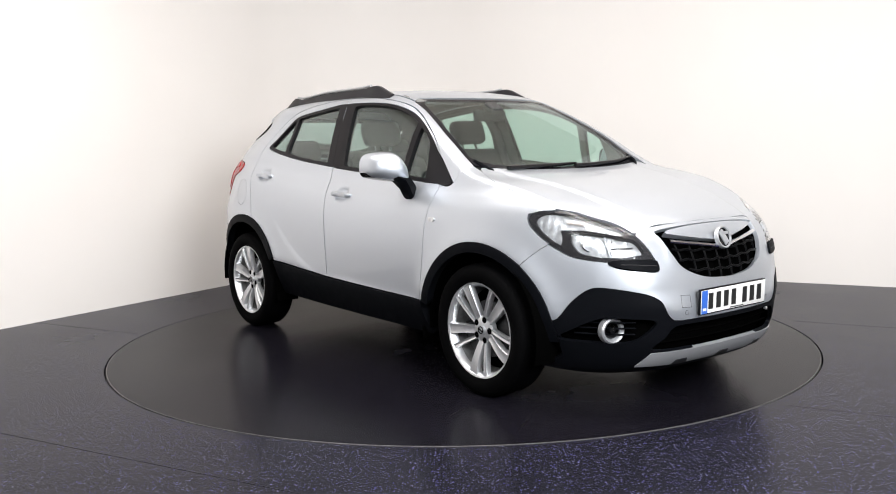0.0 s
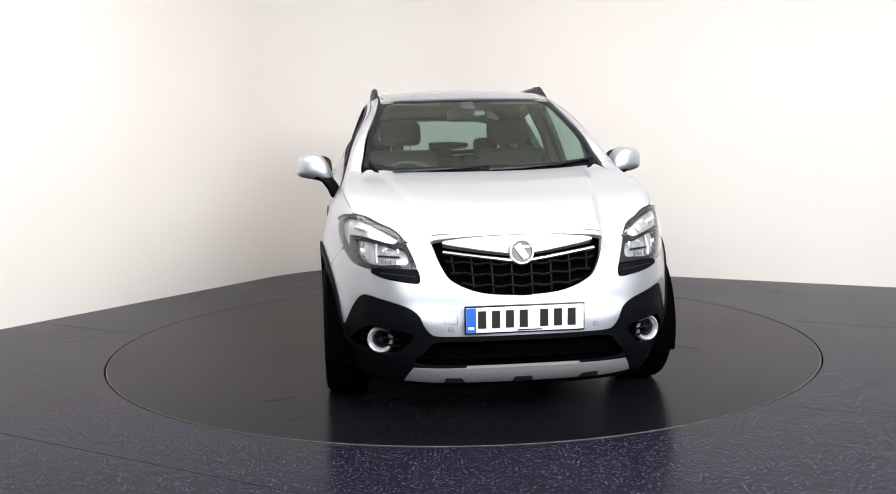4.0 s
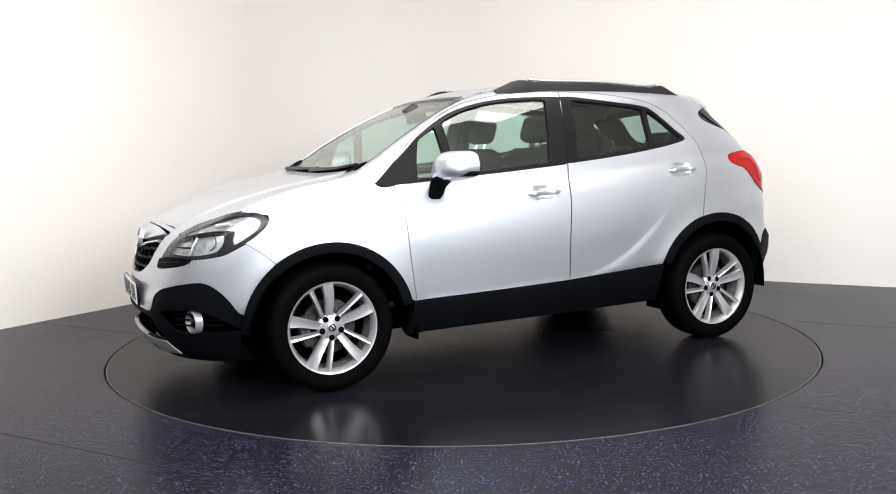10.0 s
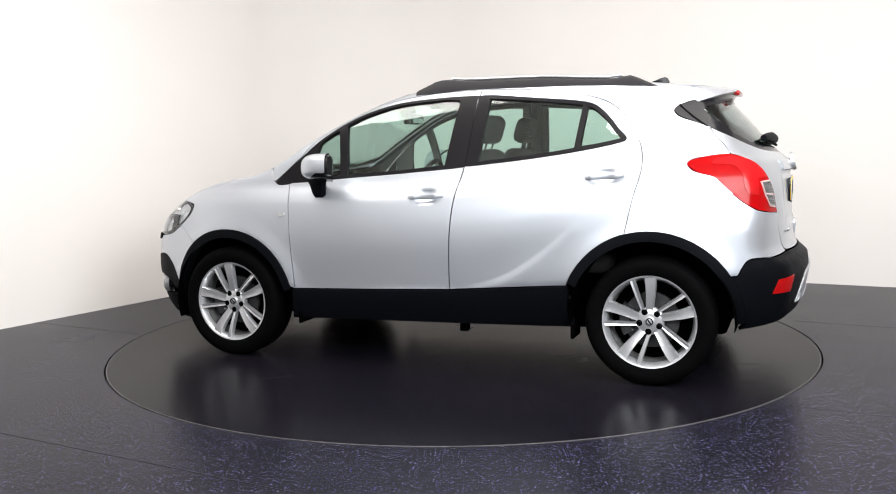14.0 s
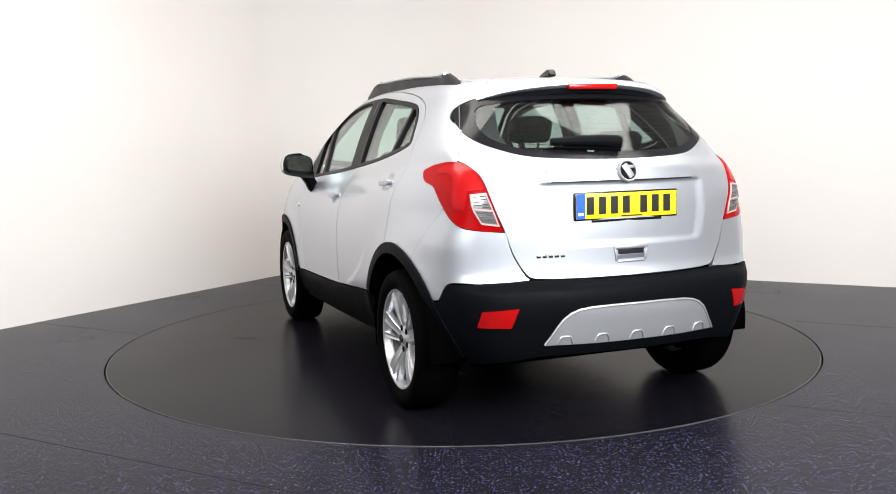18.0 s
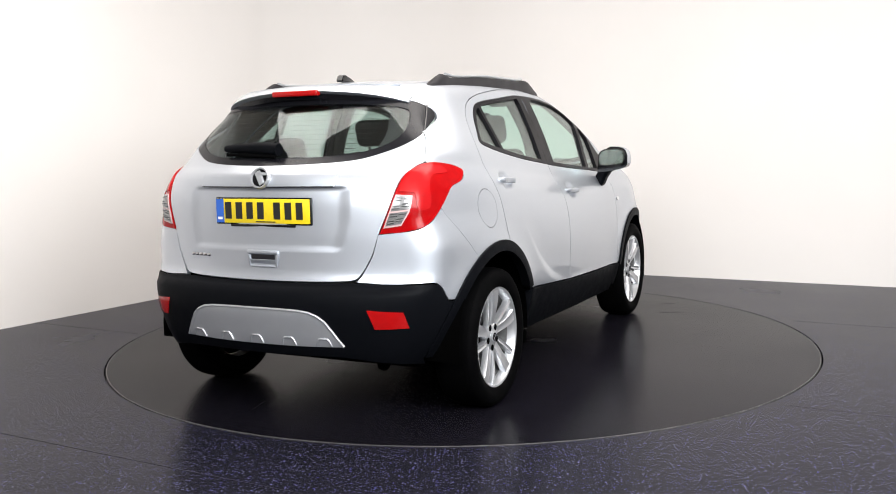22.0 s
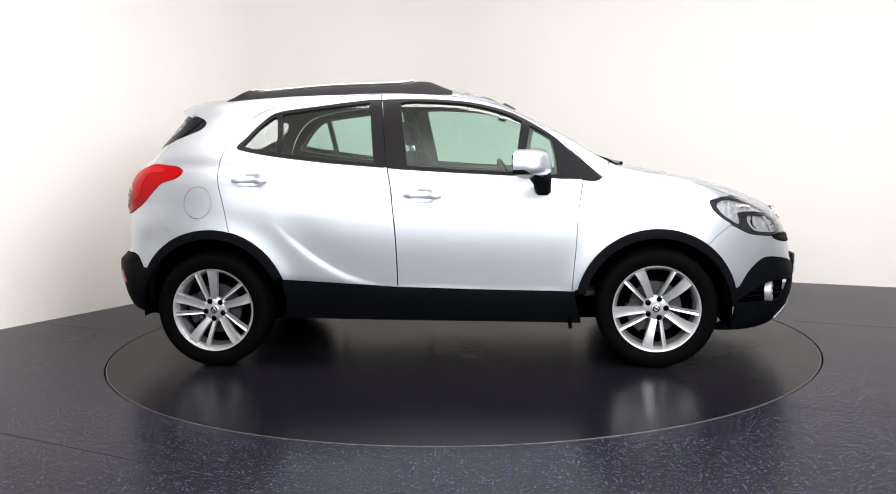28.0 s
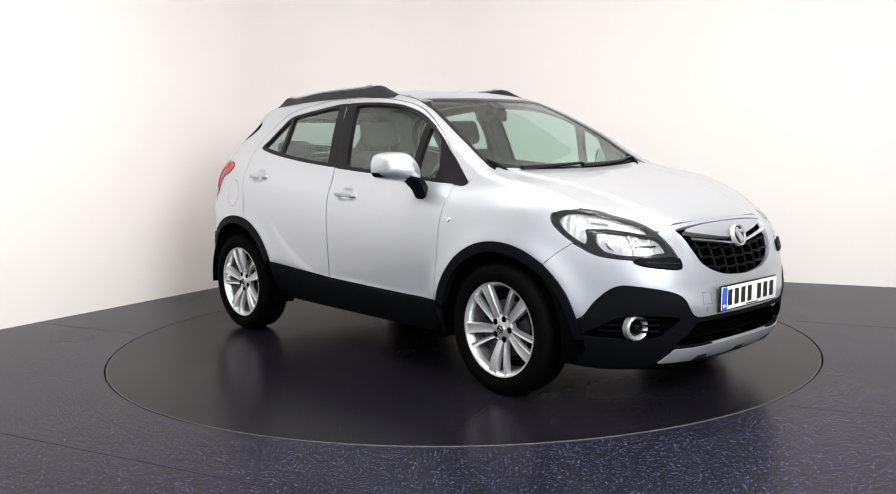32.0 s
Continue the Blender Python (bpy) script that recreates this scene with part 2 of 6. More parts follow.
PROFILE = pchip([-2.3, -1.95, -1.70, -1.40, -1.0, -0.6, -0.2, 0.1, 0.3, 0.473, 0.656, 0.838, 1.0, 1.10, 1.2, 1.38, 1.56, 1.74, 1.9, 2.02, 2.12, 2.3],
                [1.43, 1.50, 1.545, 1.585, 1.617, 1.632, 1.634, 1.615, 1.568, 1.492, 1.39, 1.278, 1.175, 1.128, 1.107, 1.075, 1.037, 0.99, 0.932, 0.876, 0.80, 0.62])
BELT = pchip([-2.2, -1.3, -0.9, -0.3, 0.3, 0.97, 1.4, 2.2], [1.24, 1.22, 1.18, 1.125, 1.095, 1.085, 1.09, 1.06])
SECTION = pchip([-0.95, -0.82, -0.66, -0.60, -0.52, -0.44, -0.36, -0.28, -0.20, -0.13, -0.07, -0.02, 0.03, 0.25, 0.45, 0.60],
                [0.74, 0.82, 0.872, 0.880, 0.881, 0.881, 0.880, 0.876, 0.866, 0.848, 0.818, 0.788, 0.768, 0.695, 0.608, 0.51])
NOSE = pchip([0.10, 0.20, 0.28, 0.36, 0.46, 0.60, 0.70, 0.80, 0.88, 1.0], [1.95, 2.07, 2.13, 2.155, 2.16, 2.145, 2.125, 2.10, 2.06, 1.95])
TAIL = pchip([0.15, 0.28, 0.36, 0.46, 0.56, 0.62, 0.66, 0.72, 0.90, 1.05, 1.14, 1.20, 1.35, 1.50, 1.60],
             [1.80, 1.945, 1.995, 2.022, 2.036, 2.030, 1.985, 1.962, 1.955, 1.945, 1.925, 1.865, 1.735, 1.605, 1.53])
ARCH_X, ARCH_Z = 1.2775, 0.335


def side_half(x, z):
    """Half the body's width at length x and height z."""
    w = SECTION(z - BELT(x) + 0.02)
    # hollow along the doors over the sill, sweeping up ahead of the rear arch
    zc = 0.468 + 0.025 * step(0.6, -0.2, x) + 0.335 * np.clip((-x - 0.20) / 0.65, 0, 1.05) ** 1.9
    amp = 0.0065 * step(0.90, 0.72, x) * step(-0.95, -0.66, x)
    w = w - amp * np.exp(-((z - zc) / np.where(z > zc, 0.17, 0.034)) ** 2)
    # hollows behind the door handles
    for hx, hz in ((-0.028, 0.985), (-1.04, 1.088)):
        w = w - 0.020 * np.exp(-((x - hx) / 0.052) ** 4 - ((z - hz) / 0.036) ** 4)
    # lips round the wheel arches
    for cx in (ARCH_X, -ARCH_X):
        r = np.hypot(x - cx, z - ARCH_Z)
        w = w + 0.014 * bell(r, 0.44, 0.075) * step(0.2, 0.5, z)
    # plan taper to the nose and the tail, and of the cabin to the back
    w = w - 0.25 * np.maximum((x - 1.15) / 0.85, 0) ** 2.2 - 0.21 * np.maximum((-x - 1.15) / 0.8, 0) ** (2.0 + 1.2 * step(0.98, 0.80, z))
    up = step(-0.02, 0.3, z - BELT(x))
    return w - up * (0.085 * np.maximum(-x - 0.2, 0) ** 1.5 + 0.10 * np.maximum(-x - 1.2, 0) ** 1.5)


def top_height(x, y):
    """Height of bonnet, windscreen and roof."""
    sweep = 0.06 * step(-0.3, 0.5, x) + 0.12 * step(1.5, 2.0, x)
    z = PROFILE(x + sweep * y * y)
    hood = step(1.0, 1.2, x + sweep * y * y)
    yc = 0.56 - 0.17 * np.clip((x - 1.1) / 0.9, 0, 1)
    z = z + hood * 0.014 * (1 - step(yc - 0.022, yc + 0.018, np.abs(y))) - 0.014 * hood
    return z - (0.09 - 0.12 * step(0.0, 0.9, x) + 0.09 * step(1.4, 2.0, x)) * y * y


def body(x, y, z):
    """Below 0 inside the car's outer form, above 0 outside."""
    ay = np.abs(y)
    a = ay - side_half(x, z)
    e = 0.02
    slope = (PROFILE(x + e) - PROFILE(x - e)) / (2 * e)
    b = (z - top_height(x, y)) / np.sqrt(1 + slope * slope)
    c = x - (NOSE(z) - (0.26 - 0.06 * step(0.58, 0.48, z)) * ay ** 2 - 0.10 * ay ** 4)
    rec = 0.009 * step(0.455, 0.385, ay + 0.25 * np.maximum(0.95 - z, 0)) * step(0.812, 0.838, z) * step(1.094, 1.083, z)
    d = -x - (TAIL(z) - (0.20 + 0.14 * step(1.0, 1.25, z)) * ay ** 2 - 0.10 * ay ** 4 - rec)
    ab = smax(a, b, 0.09 - 0.06 * step(0.2, 1.0, x) + 0.05 * step(1.4, 1.9, x))
    low = 0.12 - z + 0.10 * np.maximum(np.abs(x) - 1.5, 0)
    return smax(smax(ab, c, 0.10 + 0.10 * step(0.6, 0.4, z)), smax(d, low, 0.03), 0.07)


def cast(o, d, far=1.6):
    """Where rays from inside, at o along d, leave the outer form."""
    lo, hi = np.zeros(len(o)), np.full(len(o), far)
    for _ in range(21):
        mid = (lo + hi) / 2
        p = o + d * mid[:, None]
        inside = body(p[:, 0], p[:, 1], p[:, 2]) < 0
        lo, hi = np.where(inside, mid, lo), np.where(inside, hi, mid)
    return o + d * ((lo + hi) / 2)[:, None]


def normals(p):
    e = 0.004
    g = np.stack([body(*(p + e * k).T) - body(*(p - e * k).T) for k in np.eye(3)], 1)
    return g / np.linalg.norm(g, axis=1)[:, None]


# ---------------------------------------------------------------- panels laid on the car's outer form
from mathutils.geometry import delaunay_2d_cdt


def on_side(pts):
    """Side-view places (x, z) on the car's left flank."""
    p = np.array(pts, float)
    return cast(np.stack([p[:, 0], 0 * p[:, 0], p[:, 1]], 1), np.tile([0.0, 1.0, 0.0], (len(p), 1)))


def on_top(pts):
    p = np.array(pts, float)
    return cast(np.stack([p[:, 0], p[:, 1], 0 * p[:, 0] + 0.6], 1), np.tile([0.0, 0.0, 1.0], (len(p), 1)))


def chart_side(p):
    return np.stack([p[:, 0], p[:, 2]], 1)


def ray_side(q):
    return np.stack([q[:, 0], 0 * q[:, 0], q[:, 1]], 1), np.tile([0.0, 1.0, 0.0], (len(q), 1))


def chart_top(p):
    return np.stack([p[:, 0], p[:, 1]], 1)


def ray_top(q):
    return np.stack([q[:, 0], q[:, 1], 0 * q[:, 0] + 0.6], 1), np.tile([0.0, 0.0, 1.0], (len(q), 1))


AXIS_Z, ROLL_R = 0.72, 0.75


def chart_roll(p):
    """Round the car's length axis: length and angle."""
    return np.stack([p[:, 0], np.arctan2(p[:, 2] - AXIS_Z, p[:, 1]) * ROLL_R], 1)


def ray_roll(q):
    a = q[:, 1] / ROLL_R
    return np.stack([q[:, 0], 0 * a, 0 * a + AXIS_Z], 1), np.stack([0 * a, np.cos(a), np.sin(a)], 1)


def upright(cx, sign):
    """Round an upright axis near the nose or the tail: angle and height."""
    def chart(p):
        return np.stack([np.arctan2(p[:, 1], sign * (p[:, 0] - cx)), p[:, 2]], 1)

    def ray(q):
        return np.stack([0 * q[:, 0] + cx, 0 * q[:, 0], q[:, 1]], 1), np.stack([sign * np.cos(q[:, 0]), np.sin(q[:, 0]), 0 * q[:, 0]], 1)
    return chart, ray


CHARTS = {"side": (chart_side, ray_side), "top": (chart_top, ray_top), "roll": (chart_roll, ray_roll),
          "nose": upright(1.05, 1.0), "tail": upright(-0.95, -1.0)}


def inside(poly, q):
    x, y = q[:, 0], q[:, 1]
    hit = np.zeros(len(q), bool)
    for (x1, y1), (x2, y2) in zip(poly, np.roll(poly, -1, 0)):
        cross = (y1 > y) != (y2 > y)
        with np.errstate(divide="ignore", invalid="ignore"):
            hit ^= cross & (x < (x2 - x1) * (y - y1) / (y2 - y1) + x1)
    return hit


def shrink(poly, g):
    """Move a closed outline inwards by g."""
    area = np.sum(poly[:, 0] * np.roll(poly[:, 1], -1) - np.roll(poly[:, 0], -1) * poly[:, 1])
    nx, pv = np.roll(poly, -1, 0), np.roll(poly, 1, 0)
    d = nx - pv
    d = d / (np.linalg.norm(d, axis=1)[:, None] + 1e-9)
    n = np.stack([-d[:, 1], d[:, 0]], 1) * (1 if area > 0 else -1)
    return poly + n * g


def thin_out(poly, least):
    keep = [poly[0]]
    for p in poly[1:]:
        if np.linalg.norm(p - keep[-1]) > least:
            keep.append(p)
    if np.linalg.norm(keep[0] - keep[-1]) < least:
        keep.pop()
    return np.array(keep)


def sheet(outline, chart, holes=(), res=0.035, gap=0.0025, out=0.0, thick=0.022, mirror=False, dish=None):
    """A panel cut to an outline on the outer form, with thickness. dish: extra offset from place."""
    to_chart, to_ray = CHARTS[chart]
    poly = thin_out(shrink(to_chart(np.array(outline)), gap), res * 0.12)
    cuts = [thin_out(shrink(to_chart(np.array(h)), -gap), res * 0.12) for h in holes]
    lo, hi = poly.min(0), poly.max(0)
    gx, gy = np.meshgrid(np.arange(lo[0], hi[0], res), np.arange(lo[1], hi[1], res))
    grid = np.stack([gx.ravel(), gy.ravel()], 1)
    ok = inside(poly, grid)
    for c in cuts:
        ok &= ~inside(c, grid)
    edge = np.concatenate([poly] + cuts)
    grid = grid[ok]
    if len(grid):
        near = np.array([np.min(np.sum((edge - g) ** 2, 1)) for g in grid])
        grid = grid[near > (res * 0.35) ** 2]
    loops, k = [], 0
    for c in [poly] + cuts:
        loops += [(k + i, k + (i + 1) % len(c)) for i in range(len(c))]
        k += len(c)
    q = np.concatenate([edge, grid])
    r = delaunay_2d_cdt([Vector(v) for v in q], loops, [], 0, 1e-6)
    q = np.array([(v[0], v[1]) for v in r[0]])
    tris = np.array([f for f in r[2] if len(f) == 3])
    mid = q[tris].mean(1)
    ok = inside(poly, mid)
    for c in cuts:
        ok &= ~inside(c, mid)
    tris = tris[ok]
    p = cast(*to_ray(q))
    n = normals(p)
    top = p + n * out
    if dish is not None:
        top = top + n * dish(p)[:, None]
    low = top - n * thick
    m = len(q)
    count = {}
    nt = np.cross(p[tris[:, 1]] - p[tris[:, 0]], p[tris[:, 2]] - p[tris[:, 0]])
    flip = np.sum(nt * n[tris[:, 0]], 1) < 0
    tris[flip] = tris[flip][:, ::-1]
    for a, b, c in tris:
        for u, v in ((a, b), (b, c), (c, a)):
            count[(u, v)] = 1
    rim = [(u, v) for u, v in count if (v, u) not in count]
    verts = list(map(tuple, top)) + list(map(tuple, low))
    norm = list(map(tuple, n)) + list(map(tuple, -n))
    faces = [tuple(t) for t in tris] + [tuple(int(i) + m for i in t[::-1]) for t in tris]
    slots = [0] * len(tris) + [1] * len(tris)
    base = {}
    for u, v in rim:
        w = np.cross(p[v] - p[u], n[u])
        w = w / (np.linalg.norm(w) + 1e-9)
        for i in (u, v):
            if i not in base:
                base[i] = [len(verts), np.zeros(3)]
                verts += [tuple(top[i]), tuple(low[i])]
                norm += [None, None]
            base[i][1] = base[i][1] + w
        a, b = base[u][0], base[v][0]
        faces.append((b, a, a + 1, b + 1))
        slots.append(0)
    for i, (k, w) in base.items():
        w = tuple(w / (np.linalg.norm(w) + 1e-9))
        norm[k] = norm[k + 1] = w
    if mirror:
        verts = [(x, -y, z) for x, y, z in verts]
        norm = [(x, -y, z) for x, y, z in norm]
        faces = [f[::-1] for f in faces]
    me = bpy.data.meshes.new("panel")
    me.from_pydata(verts, [], faces)
    me.polygons.foreach_set("use_smooth", [True] * len(faces))
    me.polygons.foreach_set("material_index", slots)
    if dish is None:
        me.normals_split_custom_set_from_vertices(norm)
    me.update()
    return me


def panel(name, outline, chart, parent, mats, label="", **kw):
    me = sheet(outline, chart, **kw)
    me.name = name
    return part(name, me, mats, parent, label)


def both(name, outline, chart, parents, mats, label="", **kw):
    """The same panel on the left and, mirrored, on the right."""
    pl, pr = parents if isinstance(parents, tuple) else (parents, parents)
    return panel(name, outline, chart, pl, mats, label, **kw), panel(name, outline, chart, pr, mats, label, mirror=True, **kw)


def mirrored(pts):
    """An outline's left half, closed by its mirror image; starts and ends on the middle line."""
    pts = [tuple(p) for p in pts]
    return pts + [(x, -y, z) for x, y, z in pts[::-1] if abs(y) > 1e-6]


def arc(cx, cz, r, a0, a1, n=24):
    return [(cx + r * math.cos(radians(a)), cz + r * math.sin(radians(a))) for a in np.linspace(a0, a1, n)]


# ---------------------------------------------------------------- the studio
R_DISC, R_HOLE = 2.222, 2.232


def room_point(a, b, z=0.0):
    """a metres along the left wall and b along the right wall from the corner."""
    p = CORNER + ALONG_LEFT * a + ALONG_RIGHT * b
    return Vector((p.x, p.y, z))


def slab(name, pts, z0, z1, mat, label, category, parent=None):
    bm = bmesh.new()
    a = [bm.verts.new((p[0], p[1], z0)) for p in pts]
    b = [bm.verts.new((p[0], p[1], z1)) for p in pts]
    bm.faces.new(a[::-1])
    bm.faces.new(b)
    for i in range(len(a)):
        j = (i + 1) % len(a)
        bm.faces.new((a[i], a[j], b[j], b[i]))
    return tagged(part(name, bm, mat, parent, smooth=False), label, category, kind="structure")


W = 0.15
BEND = 1.5
OPENING = ALONG_LEFT.angle(ALONG_RIGHT)
TAN = BEND / math.tan(OPENING / 2)


def corner_line(off):
    """The plan of the rounded corner between the two seen walls, off metres behind their faces."""
    c = CORNER + (ALONG_LEFT + ALONG_RIGHT).normalized() * (BEND / math.sin(OPENING / 2))
    a0, a1 = (room_point(TAN, 0) - c), (room_point(0, TAN) - c)
    t0, t1 = math.atan2(a0.y, a0.x), math.atan2(a1.y, a1.x)
    if t1 > t0:
        t1 -= 2 * math.pi
    return [c + Vector((math.cos(t), math.sin(t), 0)) * (BEND + off) for t in np.linspace(t0, t1, 48)]


bend = corner_line(0)
slab("wall_left", [room_point(TAN, 0), room_point(ROOM, 0), room_point(ROOM, -W), room_point(TAN, -W)], 0, HIGH, WALL,
     "plain cream painted studio wall", "wall")
slab("wall_right", [room_point(0, TAN), room_point(-W, TAN), room_point(-W, ROOM + W), room_point(0, ROOM + W)], 0, HIGH, WALL,
     "plain cream painted studio wall", "wall")


def build_bend():
    bm = bmesh.new()
    ins, outs = corner_line(0), corner_line(W)[::-1]
    a = [bm.verts.new((p.x, p.y, 0)) for p in ins + outs]
    b = [bm.verts.new((p.x, p.y, HIGH)) for p in ins + outs]
    n = len(a)
    for i in range(n):
        bm.faces.new((a[i], a[(i + 1) % n], b[(i + 1) % n], b[i]))
    tagged(part("wall_corner", bm, WALL, None), "rounded cream corner between two studio walls", "wall", kind="structure")


build_bend()
slab("wall_behind", [room_point(ROOM, -W), room_point(ROOM, ROOM + W), room_point(ROOM + W, ROOM + W), room_point(ROOM + W, -W)], 0, HIGH, WALL,
     "plain cream painted wall behind the camera", "wall")
slab("wall_far_side", [room_point(0, ROOM), room_point(0, ROOM + W), room_point(ROOM, ROOM + W), room_point(ROOM, ROOM)], 0, HIGH, WALL,
     "plain cream painted side wall", "wall")
slab("ceiling", [room_point(-W, -W), room_point(-W, ROOM + W), room_point(ROOM + W, ROOM + W), room_point(ROOM + W, -W)], HIGH, HIGH + 0.15, CEILING,
     "plain white studio ceiling", "ceiling")


def build_floor():
    """One sheet of vinyl with a round opening for the turntable."""
    n = 192
    ring = [(R_HOLE * math.cos(2 * math.pi * i / n), R_HOLE * math.sin(2 * math.pi * i / n)) for i in range(n)]
    outer = [tuple(room_point(a, b)[:2]) for a, b in ((-W, -W), (ROOM + W, -W), (ROOM + W, ROOM + W), (-W, ROOM + W))]
    q = [Vector(p) for p in ring + outer]
    loops = [(i, (i + 1) % n) for i in range(n)] + [(n + i, n + (i + 1) % 4) for i in range(4)]
    r = delaunay_2d_cdt(q, loops, [], 0, 1e-6)
    bm = bmesh.new()
    vs = [bm.verts.new((v[0], v[1], 0)) for v in r[0]]
    for f in r[2]:
        c = sum((r[0][i] for i in f), Vector((0, 0))) / len(f)
        if c.length > R_HOLE * 0.9995:
            bm.faces.new([vs[i] for i in f])
    rim = [e for e in bm.edges if len(e.link_faces) == 1 and max(v.co.length for v in e.verts) < R_HOLE * 1.01]
    g = bmesh.ops.extrude_edge_only(bm, edges=rim)["geom"]
    for v in g:
        if isinstance(v, bmesh.types.BMVert):
            v.co.z = -0.12
    floor_ob = tagged(part("floor", bm, VINYL, None, smooth=False), "dark grey speckled vinyl floor with scuffs and seams", "floor", kind="structure")
    for off, a0, a1 in ((-2.69, -2.2, 7.0), (-0.79, 2.15, 9.0), (-0.79, -4.2, -2.15), (1.35, -3.0, -1.9), (1.35, 1.9, 9.0)):
        m = bmesh.new()
        d, nn = Vector((0.8853, -0.4651, 0)), Vector((0.4651, 0.8853, 0))
        c = nn * off + d * (a0 + a1) / 2
        box(m, c.x, c.y, 0.0002, a1 - a0, 0.003, 0.0012, 0, Euler((0, 0, math.atan2(d.y, d.x))).to_matrix().to_4x4())
        part("seam", m, SEAM, floor_ob, smooth=False)
    m = bmesh.new()
    lathe(m, [(0.01, -0.12), (R_HOLE + 0.05, -0.12)], 96, "z")
    part("pit", m, UNDER, floor_ob, "dark pit under the turntable", smooth=False)


SEAM = simple("dark_weld_bead", (0.0045, 0.0042, 0.0046), 0.42, scale=30, spec=0.10)
build_floor()

turntable = tagged(new("turntable"), "round motorised turntable covered in dark speckled vinyl", "turntable")


def build_disc():
    bm = bmesh.new()
    lathe(bm, [(0.001, 0.0), (0.5, 0.0), (1.2, 0.0), (1.8, 0.0), (R_DISC - 0.006, 0.0)], 160, "z")
    part("disc_top", bm, WORN_VINYL, turntable, smooth=False)
    bm = bmesh.new()
    lathe(bm, [(R_DISC - 0.006, 0.0), (R_DISC - 0.002, 0.0012), (R_DISC, 0.0), (R_DISC, -0.10)], 192, "z")
    part("edge_trim", bm, EDGE, turntable, "thin worn metal edge")
    # rubber scuffs and small scrapes left by tyres
    rnd = random.Random(4)
    for r, a, length in ((1.72, -40, 0.16), (1.95, -31, 0.10), (1.60, 150, 0.2), (1.85, 172, 0.12), (1.45, 65, 0.18)):
        m = bmesh.new()
        a = radians(a)
        box(m, r * math.cos(a), r * math.sin(a), 0.0006, length, 0.004 + 0.004 * rnd.random(), 0.0008, 0, Euler((0, 0, a + rnd.uniform(-0.6, 0.6))).to_matrix().to_4x4())
        part("scuff", m, SEAM, turntable, "black rubber scuff", smooth=False)


EDGE = simple("worn_aluminium_edge", (0.09, 0.088, 0.086), 0.5, metal=0.4, scale=25, grain=0.5)
build_disc()


# ---------------------------------------------------------------- the car
car = tagged(new("car"), "silver compact SUV with black plastic cladding standing on the turntable", "car")
SIDE_MATS = [PAINT, INNER]

GAP_A = [(0.881, 1.056), (0.852, 0.882), (0.838, 0.70), (0.821, 0.54), (0.811, 0.438)]
GAP_B = [(-0.29, 1.580), (-0.266, 1.40), (-0.239, 1.153), (-0.207, 1.0), (-0.185, 0.80), (-0.178, 0.65), (-0.176, 0.468)]
DOOR_TOP = [(0.835, 1.205), (0.76, 1.288), (0.67, 1.355), (0.494, 1.455), (0.328, 1.518), (0.093, 1.560), (-0.10, 1.575), (-0.29, 1.580)]
REAR_TOP = [(-0.29, 1.580), (-0.50, 1.573), (-0.66, 1.559), (-0.868, 1.530), (-1.007, 1.489), (-1.105, 1.420), (-1.176, 1.328), (-1.222, 1.229), (-1.229, 1.114), (-1.195, 0.983)]
DLO_FRONT = [(0.868, 1.066), (0.856, 1.170), (0.788, 1.240), (0.692, 1.322), (0.562, 1.403), (0.430, 1.463), (0.263, 1.508), (0.096, 1.530), (-0.10, 1.541), (-0.275, 1.543)]
BELT_FRONT = [(-0.239, 1.147), (-0.159, 1.139), (0.171, 1.113), (0.497, 1.091), (0.754, 1.070)]
DLO_REAR = [(-0.285, 1.543), (-0.378, 1.541), (-0.653, 1.513), (-0.863, 1.490), (-0.951, 1.466), (-1.031, 1.400), (-1.090, 1.333), (-1.136, 1.284), (-1.095, 1.263), (-0.904, 1.226), (-0.629, 1.188), (-0.360, 1.160), (-0.247, 1.149)]
ARCH_F, ARCH_R = (1.2775, 0.335, 0.452), (-1.2775, 0.345, 0.465)


def line(pts, n=5):
    return flowing(pts, n, closed=False)


def corner(*runs):
    """Join runs of side-view lines into one outline on the flank."""
    q = [p for r in runs for p in r]
    keep = [q[0]]
    for p in q[1:]:
        if math.hypot(p[0] - keep[-1][0], p[1] - keep[-1][1]) > 0.004:
            keep.append(p)
    return on_side(keep)


doors = [None, None]


